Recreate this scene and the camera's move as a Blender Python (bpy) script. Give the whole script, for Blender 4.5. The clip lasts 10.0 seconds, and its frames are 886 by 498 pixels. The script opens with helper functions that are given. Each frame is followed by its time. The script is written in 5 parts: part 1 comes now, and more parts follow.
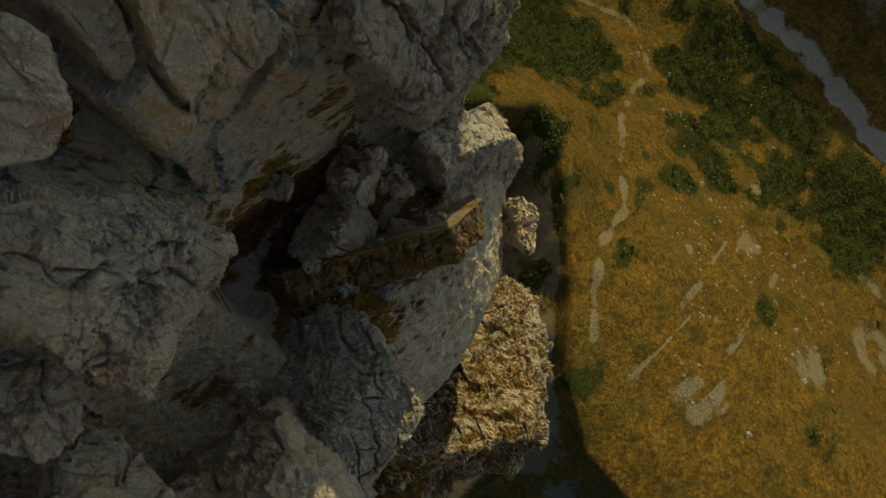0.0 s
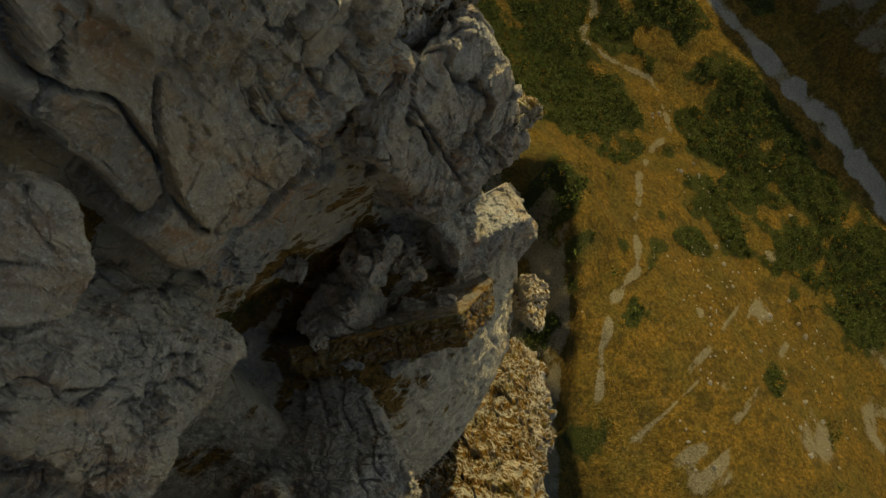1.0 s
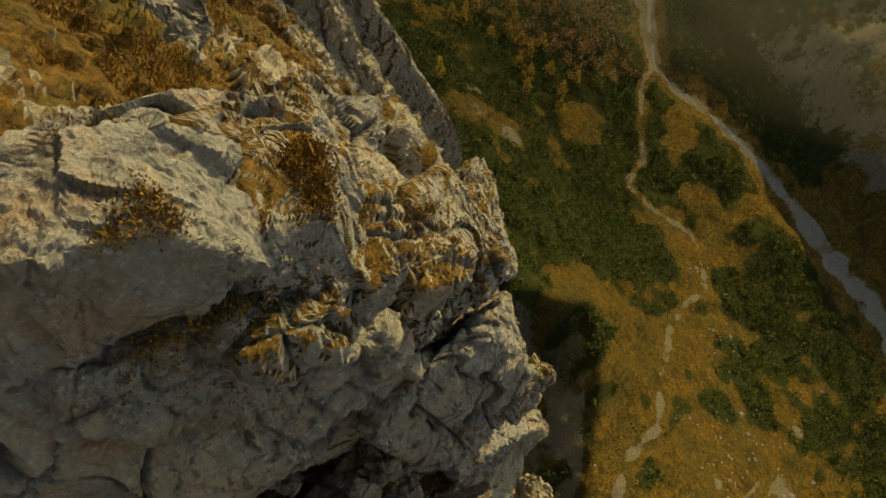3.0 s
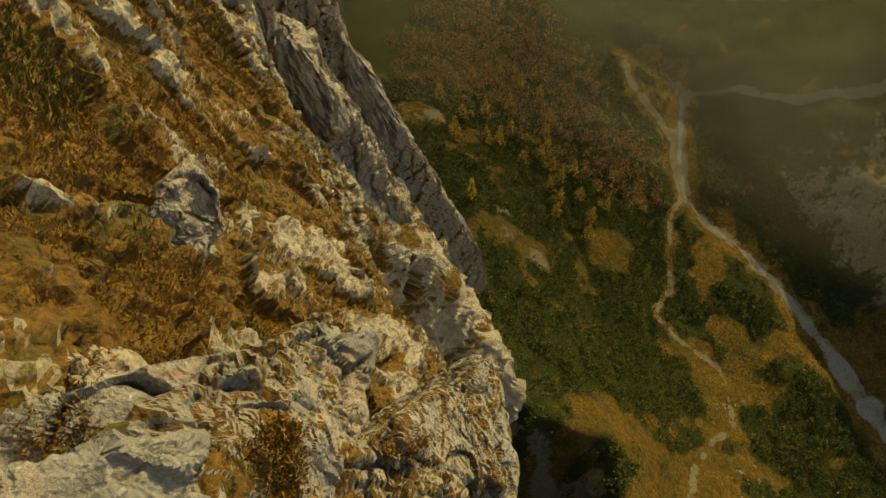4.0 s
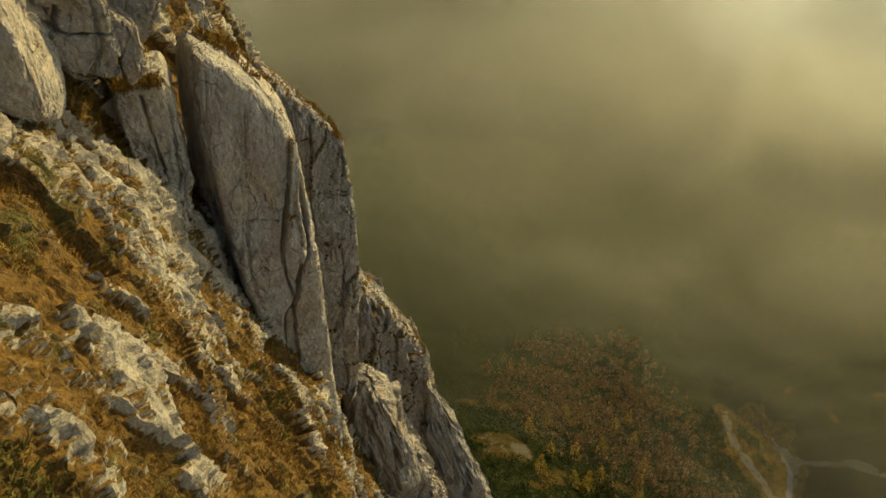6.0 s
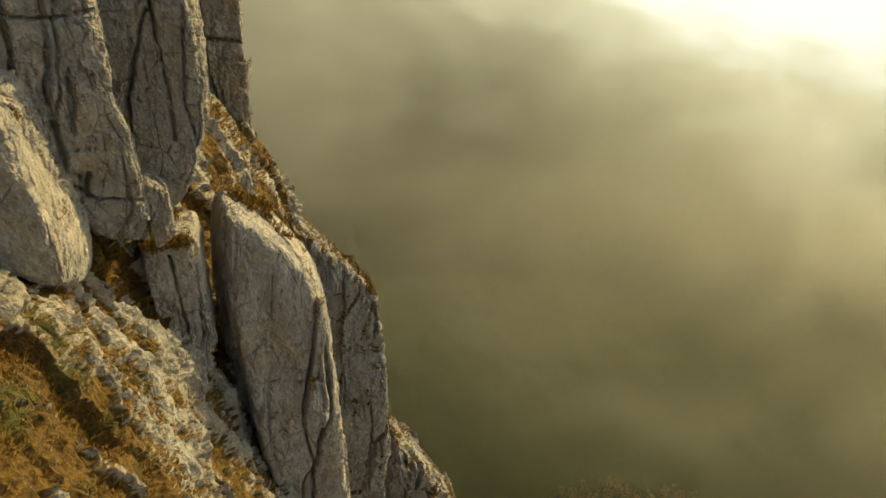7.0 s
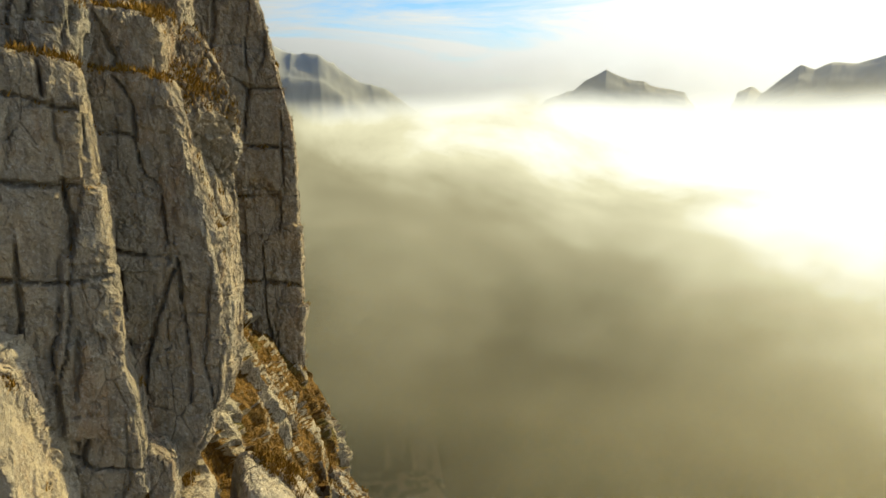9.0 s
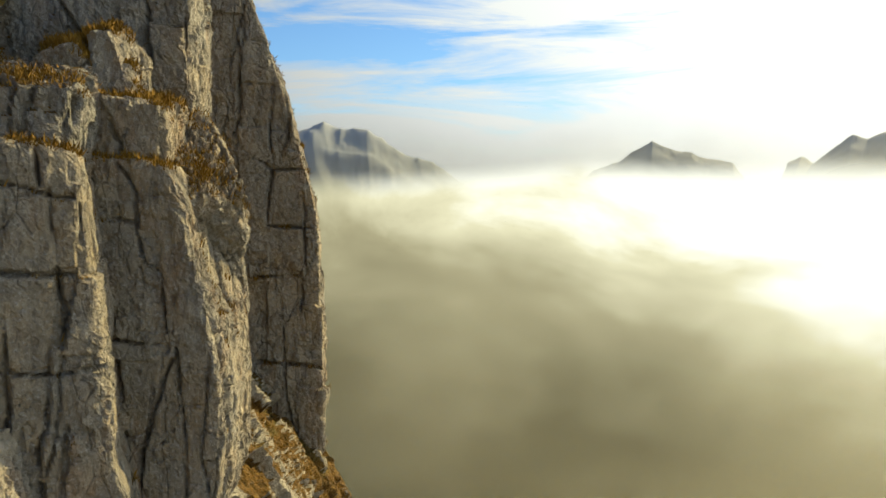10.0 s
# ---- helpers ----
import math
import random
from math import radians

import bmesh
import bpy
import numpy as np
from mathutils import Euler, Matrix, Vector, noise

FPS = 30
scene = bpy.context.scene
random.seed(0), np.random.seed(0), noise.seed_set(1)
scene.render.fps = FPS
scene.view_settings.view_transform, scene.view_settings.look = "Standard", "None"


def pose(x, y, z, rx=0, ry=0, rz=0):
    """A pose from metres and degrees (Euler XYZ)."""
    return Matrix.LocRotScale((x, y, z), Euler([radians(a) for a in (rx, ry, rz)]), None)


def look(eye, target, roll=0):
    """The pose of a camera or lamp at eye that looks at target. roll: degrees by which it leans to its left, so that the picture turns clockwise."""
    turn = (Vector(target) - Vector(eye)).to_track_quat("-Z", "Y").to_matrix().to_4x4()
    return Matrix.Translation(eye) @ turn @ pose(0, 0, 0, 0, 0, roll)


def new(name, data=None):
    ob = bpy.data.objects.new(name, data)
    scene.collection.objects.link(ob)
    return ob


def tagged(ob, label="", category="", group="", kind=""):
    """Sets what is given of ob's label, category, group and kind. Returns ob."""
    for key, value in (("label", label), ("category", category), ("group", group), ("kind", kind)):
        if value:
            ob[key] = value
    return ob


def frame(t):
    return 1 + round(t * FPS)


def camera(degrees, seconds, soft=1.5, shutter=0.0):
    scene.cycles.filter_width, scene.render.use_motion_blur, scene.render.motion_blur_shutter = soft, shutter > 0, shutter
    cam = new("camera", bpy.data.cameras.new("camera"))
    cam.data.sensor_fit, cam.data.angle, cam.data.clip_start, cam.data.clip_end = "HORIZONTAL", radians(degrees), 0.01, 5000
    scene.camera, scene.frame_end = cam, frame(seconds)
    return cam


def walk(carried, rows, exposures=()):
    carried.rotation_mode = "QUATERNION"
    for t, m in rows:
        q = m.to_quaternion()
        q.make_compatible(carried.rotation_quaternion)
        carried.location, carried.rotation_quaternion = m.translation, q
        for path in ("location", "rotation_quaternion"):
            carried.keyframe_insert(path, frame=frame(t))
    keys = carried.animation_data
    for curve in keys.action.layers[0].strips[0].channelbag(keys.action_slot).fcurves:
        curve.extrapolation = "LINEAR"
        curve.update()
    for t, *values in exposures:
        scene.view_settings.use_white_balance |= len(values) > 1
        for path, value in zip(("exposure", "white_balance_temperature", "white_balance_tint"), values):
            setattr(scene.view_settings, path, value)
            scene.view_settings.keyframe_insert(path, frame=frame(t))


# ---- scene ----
cam = camera(60.8, 10.0)
PATH = [
    (0, (0.207, 0.173, 0.103), (0.463, 0.39, -1.869), 7.9),
    (0.5, (1.407, 1.632, 0.575), (1.684, 1.897, -1.388), 6.6),
    (1, (2.611, 3.025, 1.05), (2.907, 3.338, -0.903), 5.6),
    (1.5, (3.976, 4.665, 1.498), (4.29, 5.029, -0.444), 5.0),
    (2, (5.231, 6.091, 1.915), (5.558, 6.503, -0.015), 4.4),
    (2.2, (5.81, 6.746, 2.104), (6.144, 7.184, 0.181), 4.1),
    (3.3, (9.144, 10.504, 4.09), (9.54, 11.162, 2.243), 3.2),
    (3.5, (9.763, 11.204, 4.265), (10.171, 11.916, 2.441), 2.6),
    (4, (11.175, 12.933, 4.695), (11.611, 13.785, 2.939), 2.0),
    (4.5, (12.552, 14.882, 4.922), (13.01, 15.908, 3.267), 1.4),
    (5, (13.728, 16.506, 5.235), (14.193, 17.707, 3.704), 1.1),
    (5.5, (14.889, 18.15, 5.452), (15.342, 19.527, 4.073), 0.7),
    (6, (16.063, 19.509, 5.809), (16.49, 21.032, 4.585), 0.4),
    (6.2, (16.497, 20.046, 5.862), (16.915, 21.623, 4.705), 0.0),
    (7.3, (19.024, 23.07, 6.887), (19.336, 24.858, 6.047), -0.0),
    (7.5, (19.443, 23.597, 7.014), (19.736, 25.414, 6.232), -0.1),
    (8, (20.496, 24.774, 7.37), (20.743, 26.651, 6.725), -0.2),
    (8.5, (21.692, 26.026, 7.654), (21.88, 27.952, 7.151), -0.5),
    (9, (22.835, 27.221, 8.069), (22.967, 29.18, 7.685), -0.6),
    (9.5, (24.091, 28.317, 8.419), (24.159, 30.297, 8.151), -0.7),
    (10, (25.206, 29.267, 8.724), (25.218, 31.257, 8.527), -1.0),
]
EXPOSURES = ((0.0, -0.08, 6700, 0), (2.2, -0.05, 6800, 0), (4.0, 0.13, 7450, 0), (6.0, 0.25, 6850, 2), (8.5, 0.3, 6500, 4), (10.0, 0.3, 6300, 4))
walk(cam, [(t, look(eye, target, roll)) for t, eye, target, roll in PATH], EXPOSURES)

# ---- light ----
SUN_AZ, SUN_EL = 57.0, 30.0      # degrees right of +y, degrees up
sun_dir = Vector((math.sin(radians(SUN_AZ)) * math.cos(radians(SUN_EL)), math.cos(radians(SUN_AZ)) * math.cos(radians(SUN_EL)), math.sin(radians(SUN_EL))))
sun_data = bpy.data.lights.new("sun", "SUN")
sun_data.energy, sun_data.angle, sun_data.color = 5.0, radians(0.6), (1.0, 0.79, 0.39)
sun = new("sun", sun_data)
sun.matrix_world = look(sun_dir * 900, (0, 0, 0))


def node(tree, kind, **sets):
    """A shader node; keys of sets with a leading i are inputs by number, others are properties."""
    n = tree.nodes.new(kind)
    for key, value in sets.items():
        if key[0] == "i" and key[1:].isdigit():
            slot = n.inputs[int(key[1:])]
            if isinstance(value, bpy.types.NodeSocket):
                tree.links.new(value, slot)
            else:
                slot.default_value = value
        elif key == "operation":
            n.operation = value
        elif key == "blend":
            n.blend_type = value
        elif key == "feature":
            n.feature = value
        elif key == "sky":
            n.sky_type = value
    return n


def ramp(tree, fac, stops):
    r = tree.nodes.new("ShaderNodeValToRGB")
    tree.links.new(fac, r.inputs[0])
    while len(r.color_ramp.elements) < len(stops):
        r.color_ramp.elements.new(0.5)
    for e, (at, value) in zip(r.color_ramp.elements, stops):
        e.position = at
        e.color = (value, value, value, 1) if isinstance(value, (int, float)) else (*value, 1)
    return r.outputs[0]


def mix(tree, fac, a, b, blend="MIX"):
    m = tree.nodes.new("ShaderNodeMix")
    m.data_type, m.blend_type = "RGBA", blend
    for slot, value in ((m.inputs[0], fac), (m.inputs[6], a), (m.inputs[7], b)):
        if isinstance(value, bpy.types.NodeSocket):
            tree.links.new(value, slot)
        elif isinstance(value, tuple):
            slot.default_value = (*value, 1)
        else:
            slot.default_value = value
    return m.outputs[2]


def math_node(tree, op, a, b=0.0, c=0.0):
    m = tree.nodes.new("ShaderNodeMath")
    m.operation = op
    for slot, value in zip(m.inputs, (a, b, c)):
        if isinstance(value, bpy.types.NodeSocket):
            tree.links.new(value, slot)
        else:
            slot.default_value = value
    return m.outputs[0]


def noise_of(tree, vec, scale, detail=4.0, rough=0.55, distort=0.0):
    n = tree.nodes.new("ShaderNodeTexNoise")
    tree.links.new(vec, n.inputs["Vector"])
    n.inputs["Scale"].default_value, n.inputs["Detail"].default_value = scale, detail
    n.inputs["Roughness"].default_value, n.inputs["Distortion"].default_value = rough, distort
    return n.outputs[0]


def scaled(tree, vec, sx, sy, sz, turn=(0, 0, 0)):
    m = tree.nodes.new("ShaderNodeMapping")
    tree.links.new(vec, m.inputs[0])
    m.inputs["Rotation"].default_value = [radians(a) for a in turn]
    m.inputs["Scale"].default_value = (sx, sy, sz)
    return m.outputs[0]


def material(name):
    m = bpy.data.materials.new(name)
    m.use_nodes = True
    t = m.node_tree
    bsdf = t.nodes["Principled BSDF"]
    geo = t.nodes.new("ShaderNodeNewGeometry")
    return m, t, bsdf, geo


def bump_of(tree, height, distance, strength=1.0, normal=None):
    b = tree.nodes.new("ShaderNodeBump")
    tree.links.new(height, b.inputs["Height"])
    b.inputs["Distance"].default_value, b.inputs["Strength"].default_value = distance, strength
    if normal:
        tree.links.new(normal, b.inputs["Normal"])
    return b.outputs[0]


# ---- sky ----
world = bpy.data.worlds.new("sky")
scene.world = world
world.use_nodes = True
wt = world.node_tree
back = wt.nodes["Background"]
sky = wt.nodes.new("ShaderNodeTexSky")
sky.sky_type, sky.sun_disc = "NISHITA", False
sky.sun_elevation, sky.sun_rotation = radians(SUN_EL), radians(SUN_AZ)
sky.altitude, sky.dust_density, sky.air_density = 1500, 1.5, 1.2
wcoord = wt.nodes.new("ShaderNodeTexCoord").outputs["Generated"]
cirrus = noise_of(wt, scaled(wt, wcoord, 1.2, 2.0, 9.0, (0, 8, 20)), 2.2, 7.0, 0.62, 0.6)
veil = noise_of(wt, wcoord, 0.9, 2.0, 0.5)
cirrus = math_node(wt, "MULTIPLY_ADD", veil, 0.45, math_node(wt, "ADD", cirrus, -0.225))
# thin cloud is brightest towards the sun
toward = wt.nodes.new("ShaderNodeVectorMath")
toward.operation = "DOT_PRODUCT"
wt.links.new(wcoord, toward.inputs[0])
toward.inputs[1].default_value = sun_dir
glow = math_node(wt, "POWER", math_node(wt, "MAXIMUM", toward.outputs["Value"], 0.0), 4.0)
height = wt.nodes.new("ShaderNodeSeparateXYZ")
wt.links.new(wcoord, height.inputs[0])
low = math_node(wt, "MAXIMUM", math_node(wt, "MULTIPLY_ADD", height.outputs[2], -2.0, 0.3), 0.0)
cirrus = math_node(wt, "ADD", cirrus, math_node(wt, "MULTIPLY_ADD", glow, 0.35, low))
cirrus = ramp(wt, cirrus, [(0.5, 0.0), (0.68, 1.0)])
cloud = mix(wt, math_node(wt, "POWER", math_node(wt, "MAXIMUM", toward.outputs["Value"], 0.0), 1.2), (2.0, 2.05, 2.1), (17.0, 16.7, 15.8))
blue = mix(wt, 1.0, sky.outputs[0], (0.9, 1.22, 1.6), "MULTIPLY")
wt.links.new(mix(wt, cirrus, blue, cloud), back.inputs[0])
back.inputs[1].default_value = 0.075

# ---- materials ----
def chips_of(t, vec, scale):
    """Height of small broken faces, each a tilted plane."""
    v = t.nodes.new("ShaderNodeTexVoronoi")
    t.links.new(vec, v.inputs["Vector"])
    v.inputs["Scale"].default_value = scale
    off = t.nodes.new("ShaderNodeVectorMath")
    off.operation = "SUBTRACT"
    t.links.new(vec, off.inputs[0])
    t.links.new(v.outputs["Position"], off.inputs[1])
    lean = t.nodes.new("ShaderNodeVectorMath")
    lean.operation = "SUBTRACT"
    t.links.new(v.outputs["Color"], lean.inputs[0])
    lean.inputs[1].default_value = (0.5, 0.5, 0.5)
    dot = t.nodes.new("ShaderNodeVectorMath")
    dot.operation = "DOT_PRODUCT"
    t.links.new(off.outputs[0], dot.inputs[0])
    t.links.new(lean.outputs[0], dot.inputs[1])
    return dot.outputs["Value"]


def rock_material(name, grey, buff, grass=None, stain=0.35, dark=0.4, hollows=False):
    m, t, bsdf, geo = material(name)
    pos = geo.outputs["Position"]
    broad = noise_of(t, pos, 0.11, 5, 0.6, 0.4)
    mid = noise_of(t, pos, 0.55, 6, 0.62, 0.3)
    fine = noise_of(t, pos, 5.0, 6, 0.7)
    grain = noise_of(t, pos, 32.0, 3, 0.7)
    col = mix(t, ramp(t, broad, [(0.38, 0.0), (0.62, 1.0)]), grey, buff)
    col = mix(t, ramp(t, mid, [(0.35, 0.75), (0.7, 0.0)]), col, tuple(0.62 * v for v in grey))
    # rust and ochre streaks that run down the face
    streak = noise_of(t, scaled(t, pos, 0.5, 0.5, 0.12), 1.0, 6, 0.65, 0.5)
    rust = math_node(t, "MULTIPLY", ramp(t, streak, [(0.52 - 0.06 * max(0.0, stain - 0.6), 0.0), (0.66 - 0.1 * max(0.0, stain - 0.6), 1.0)]), min(stain, 0.85))
    if stain > 1:
        # water seeps out under the overhang
        tilt = t.nodes.new("ShaderNodeSeparateXYZ")
        t.links.new(geo.outputs["Normal"], tilt.inputs[0])
        rust = math_node(t, "MULTIPLY", rust, ramp(t, math_node(t, "MULTIPLY_ADD", tilt.outputs[2], 0.5, 0.5), [(0.58, 1.0), (0.78, 0.0)]))
    col = mix(t, rust, col, (0.36, 0.19, 0.07))
    # grey-black lichen streaks
    lichen = noise_of(t, scaled(t, pos, 1.3, 1.3, 0.16), 1.0, 7, 0.7, 0.2)
    col = mix(t, math_node(t, "MULTIPLY", ramp(t, lichen, [(0.5, 0.0), (0.72, 1.0)]), dark), col, (0.085, 0.08, 0.07))
    # each small broken face has its own tone
    bent = mix(t, 0.06, pos, noise_colour(t, pos, 2.5))
    tones = t.nodes.new("ShaderNodeTexVoronoi")
    t.links.new(scaled(t, bent, 1.0, 1.0, 0.6, (14, -10, 25)), tones.inputs["Vector"])
    tones.inputs["Scale"].default_value = 2.4
    shade = t.nodes.new("ShaderNodeSeparateColor")
    t.links.new(tones.outputs["Color"], shade.inputs[0])
    col = mix(t, ramp(t, shade.outputs[0], [(0.0, 0.35), (1.0, 0.0)]), col, tuple(0.5 * v for v in grey))
    # dirt and black lichen in the open joints
    joint = t.nodes.new("ShaderNodeAttribute")
    joint.attribute_name = "joint"
    col = mix(t, math_node(t, "MULTIPLY", joint.outputs["Fac"], math_node(t, "MULTIPLY_ADD", fine, 0.9, 0.1)), col, (0.03, 0.026, 0.02))
    # thin dark cracks, in places
    crack = t.nodes.new("ShaderNodeTexVoronoi")
    crack.feature = "DISTANCE_TO_EDGE"
    t.links.new(scaled(t, mix(t, 0.16, pos, noise_colour(t, pos, 0.9)), 1.0, 1.0, 0.45, (10, 18, 25)), crack.inputs["Vector"])
    crack.inputs["Scale"].default_value = 0.75
    line = ramp(t, crack.outputs["Distance"], [(0.008, 1.0), (0.04, 0.0)])
    line = math_node(t, "MULTIPLY", line, ramp(t, noise_of(t, pos, 0.3, 4, 0.6), [(0.45, 0.0), (0.6, 1.0)]))
    col = mix(t, math_node(t, "MULTIPLY", line, 0.45), col, (0.04, 0.035, 0.028))
    # pale chips and speckle
    col = mix(t, ramp(t, fine, [(0.53, 0.0), (0.7, 0.65)]), col, (0.56, 0.53, 0.47))
    col = mix(t, ramp(t, grain, [(0.32, 0.3), (0.5, 0.0)]), col, (0.12, 0.11, 0.09))
    if grass is not None:
        # turf holds where the rock lies back, with ragged edges
        up = t.nodes.new("ShaderNodeSeparateXYZ")
        t.links.new(geo.outputs["Normal"], up.inputs[0])
        turf_noise = noise_of(t, pos, 0.35, 6, 0.68, 0.5)
        lie = math_node(t, "ADD", math_node(t, "MULTIPLY", up.outputs[2], 0.9 if hollows else 1.5), math_node(t, "MULTIPLY", turf_noise, 1.1))
        if hollows:
            low = t.nodes.new("ShaderNodeAttribute")
            low.attribute_name = "hollow"
            lie = math_node(t, "ADD", low.outputs["Fac"], math_node(t, "MULTIPLY", lie, 0.4))
        lie = math_node(t, "MULTIPLY_ADD", fine, 0.25, lie)
        turf = ramp(t, math_node(t, "MULTIPLY", lie, 0.4), [(0.4 * (grass + 0.1), 0.0), (0.4 * (grass + 0.19), 1.0)])
        tone = noise_of(t, pos, 2.2, 6, 0.75)
        turf_col = mix(t, ramp(t, tone, [(0.35, 0.0), (0.65, 1.0)]), (0.055, 0.034, 0.007), (0.23, 0.122, 0.018))
        turf_col = mix(t, ramp(t, noise_of(t, pos, 0.28, 3), [(0.55, 0.0), (0.7, 0.8)]), turf_col, (0.09, 0.085, 0.018))
        col = mix(t, turf, col, turf_col)
    t.links.new(col, bsdf.inputs["Base Color"])
    bsdf.inputs["Roughness"].default_value = 0.9
    bsdf.inputs["Specular IOR Level"].default_value = 0.25
    h = math_node(t, "MULTIPLY_ADD", fine, 0.22, math_node(t, "MULTIPLY", grain, 0.04))
    h = math_node(t, "MULTIPLY_ADD", chips_of(t, scaled(t, bent, 1.0, 1.0, 0.6, (14, -10, 25)), 2.4), 1.5, h)
    h = math_node(t, "MULTIPLY_ADD", chips_of(t, scaled(t, bent, 1.0, 1.0, 0.6, (30, 10, -15)), 5.0), 1.4, h)
    h = math_node(t, "MULTIPLY_ADD", chips_of(t, scaled(t, bent, 1.0, 1.0, 0.7, (50, 20, 10)), 13.0), 1.0, h)
    h = math_node(t, "MULTIPLY_ADD", noise_of(t, pos, 1.4, 7, 0.6, 0.2), 0.45, h)
    h = math_node(t, "MULTIPLY_ADD", line, -0.12, h)
    t.links.new(bump_of(t, h, 0.9, 1.0), bsdf.inputs["Normal"])
    return m


def noise_colour(tree, vec, scale):
    n = tree.nodes.new("ShaderNodeTexNoise")
    tree.links.new(vec, n.inputs["Vector"])
    n.inputs["Scale"].default_value, n.inputs["Detail"].default_value = scale, 3.0
    return n.outputs["Color"]


GREY, BUFF = (0.40, 0.375, 0.315), (0.45, 0.355, 0.22)
rock_wall = rock_material("limestone_wall", GREY, BUFF, grass=2.2, stain=0.6)
rock_turf = rock_material("limestone_with_turf", GREY, BUFF, grass=1.66, stain=0.3, dark=0.4)
rock_rust = rock_material("rust_streaked_limestone", GREY, BUFF, grass=2.7, stain=1.2, dark=0.35)
# paler copy for the sunlit slab and knob: sunlight put into the colour
rock_sunlit = rock_material("sunlit_limestone", (0.57, 0.49, 0.34), (0.58, 0.46, 0.28), grass=1.85, stain=0.2, dark=0.12)
rock_buff = rock_material("buff_limestone", (0.45, 0.4, 0.31), (0.52, 0.4, 0.235), grass=2.2, stain=0.45, dark=0.35)
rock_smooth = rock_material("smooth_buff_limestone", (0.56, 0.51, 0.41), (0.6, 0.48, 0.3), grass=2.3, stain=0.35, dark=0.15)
rock_moss = rock_material("mossy_limestone", GREY, BUFF, grass=1.5, stain=0.4, dark=0.4)
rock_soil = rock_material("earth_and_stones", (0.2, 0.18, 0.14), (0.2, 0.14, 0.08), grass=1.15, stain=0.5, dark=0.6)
rock_slope = rock_material("limestone_slope", (0.50, 0.44, 0.315), BUFF, grass=0.46, stain=0.2, dark=0.25, hollows=True)

# ---- noise on arrays ----
def lattice(ix, iy, iz, seed):
    h = (ix.astype(np.uint32) * np.uint32(374761393) + iy.astype(np.uint32) * np.uint32(668265263) + iz.astype(np.uint32) * np.uint32(2147483647) + np.uint32((seed * 974634541) & 0xFFFFFFFF))
    h = (h ^ (h >> np.uint32(13))) * np.uint32(1274126177)
    h = (h ^ (h >> np.uint32(16))) * np.uint32(2246822519)
    return ((h ^ (h >> np.uint32(13))) & np.uint32(0xFFFFFF)).astype(np.float32) / np.float32(0xFFFFFF)


def value_noise(p, seed):
    """Smooth noise from -1 to 1 at points p (n, 3)."""
    b = np.floor(p)
    f = (p - b).astype(np.float32)
    b = b.astype(np.int64)
    u = f * f * f * (f * (f * 6 - 15) + 10)
    out = np.zeros(len(p), np.float32)
    for dx in (0, 1):
        wx = u[:, 0] if dx else 1 - u[:, 0]
        for dy in (0, 1):
            wy = u[:, 1] if dy else 1 - u[:, 1]
            for dz in (0, 1):
                wz = u[:, 2] if dz else 1 - u[:, 2]
                out += wx * wy * wz * lattice(b[:, 0] + dx, b[:, 1] + dy, b[:, 2] + dz, seed)
    return out * 2 - 1


def fbm(p, seed, octaves=4, gain=0.5, ridged=False):
    out, amp, total = np.zeros(len(p), np.float32), 1.0, 0.0
    for o in range(octaves):
        n = value_noise(p * 2.03 ** o + 17.3 * o, seed + o * 7)
        out += amp * (1 - 2 * np.abs(n) if ridged else n)
        total += amp
        amp *= gain
    return out / total


def facets(p, seed, step, tilt):
    """Broken faces: each cell is a tilted plane of its own. Returns the height and how near the next cell's edge is."""
    b = np.floor(p).astype(np.int64)
    p = p.astype(np.float32)
    f1, f2 = np.full(len(p), 9, np.float32), np.full(len(p), 9, np.float32)
    height = np.zeros(len(p), np.float32)
    for dx in (-1, 0, 1):
        for dy in (-1, 0, 1):
            for dz in (-1, 0, 1):
                ix, iy, iz = b[:, 0] + dx, b[:, 1] + dy, b[:, 2] + dz
                r = lattice(ix, iy, iz, seed)
                r2, r3 = (r * 57.31) % 1.0, (r * 913.7) % 1.0
                ox, oy, oz = p[:, 0] - ix - r, p[:, 1] - iy - r2, p[:, 2] - iz - r3
                d = ox * ox + oy * oy + oz * oz
                near = d < f1
                f2 = np.where(near, f1, np.minimum(f2, d))
                f1 = np.where(near, d, f1)
                own = step * ((r * 331.9) % 1.0 - 0.5) + tilt * (ox * ((r * 71.7) % 1.0 - 0.5) + oy * ((r * 139.3) % 1.0 - 0.5) + oz * ((r * 211.1) % 1.0 - 0.5))
                height = np.where(near, own, height)
    return height, np.sqrt(f2) - np.sqrt(f1)


def mesh_of(name, verts, quads, mat, smooth=True):
    me = bpy.data.meshes.new(name)
    n = quads.shape[1]
    me.vertices.add(len(verts))
    me.vertices.foreach_set("co", np.asarray(verts, np.float32).ravel())
    me.loops.add(quads.size)
    me.loops.foreach_set("vertex_index", quads.astype(np.int32).ravel())
    me.polygons.add(len(quads))
    me.polygons.foreach_set("loop_start", np.arange(0, quads.size, n, dtype=np.int32))
    me.polygons.foreach_set("use_smooth", np.full(len(quads), smooth))
    me.update(calc_edges=True)
    for one in (mat if isinstance(mat, (list, tuple)) else [mat]):
        me.materials.append(one)
    return me


def grid_quads(nu, nv):
    i = np.arange(nu * nv).reshape(nu, nv)
    return np.stack([i[:-1, :-1], i[1:, :-1], i[1:, 1:], i[:-1, 1:]], -1).reshape(-1, 4)


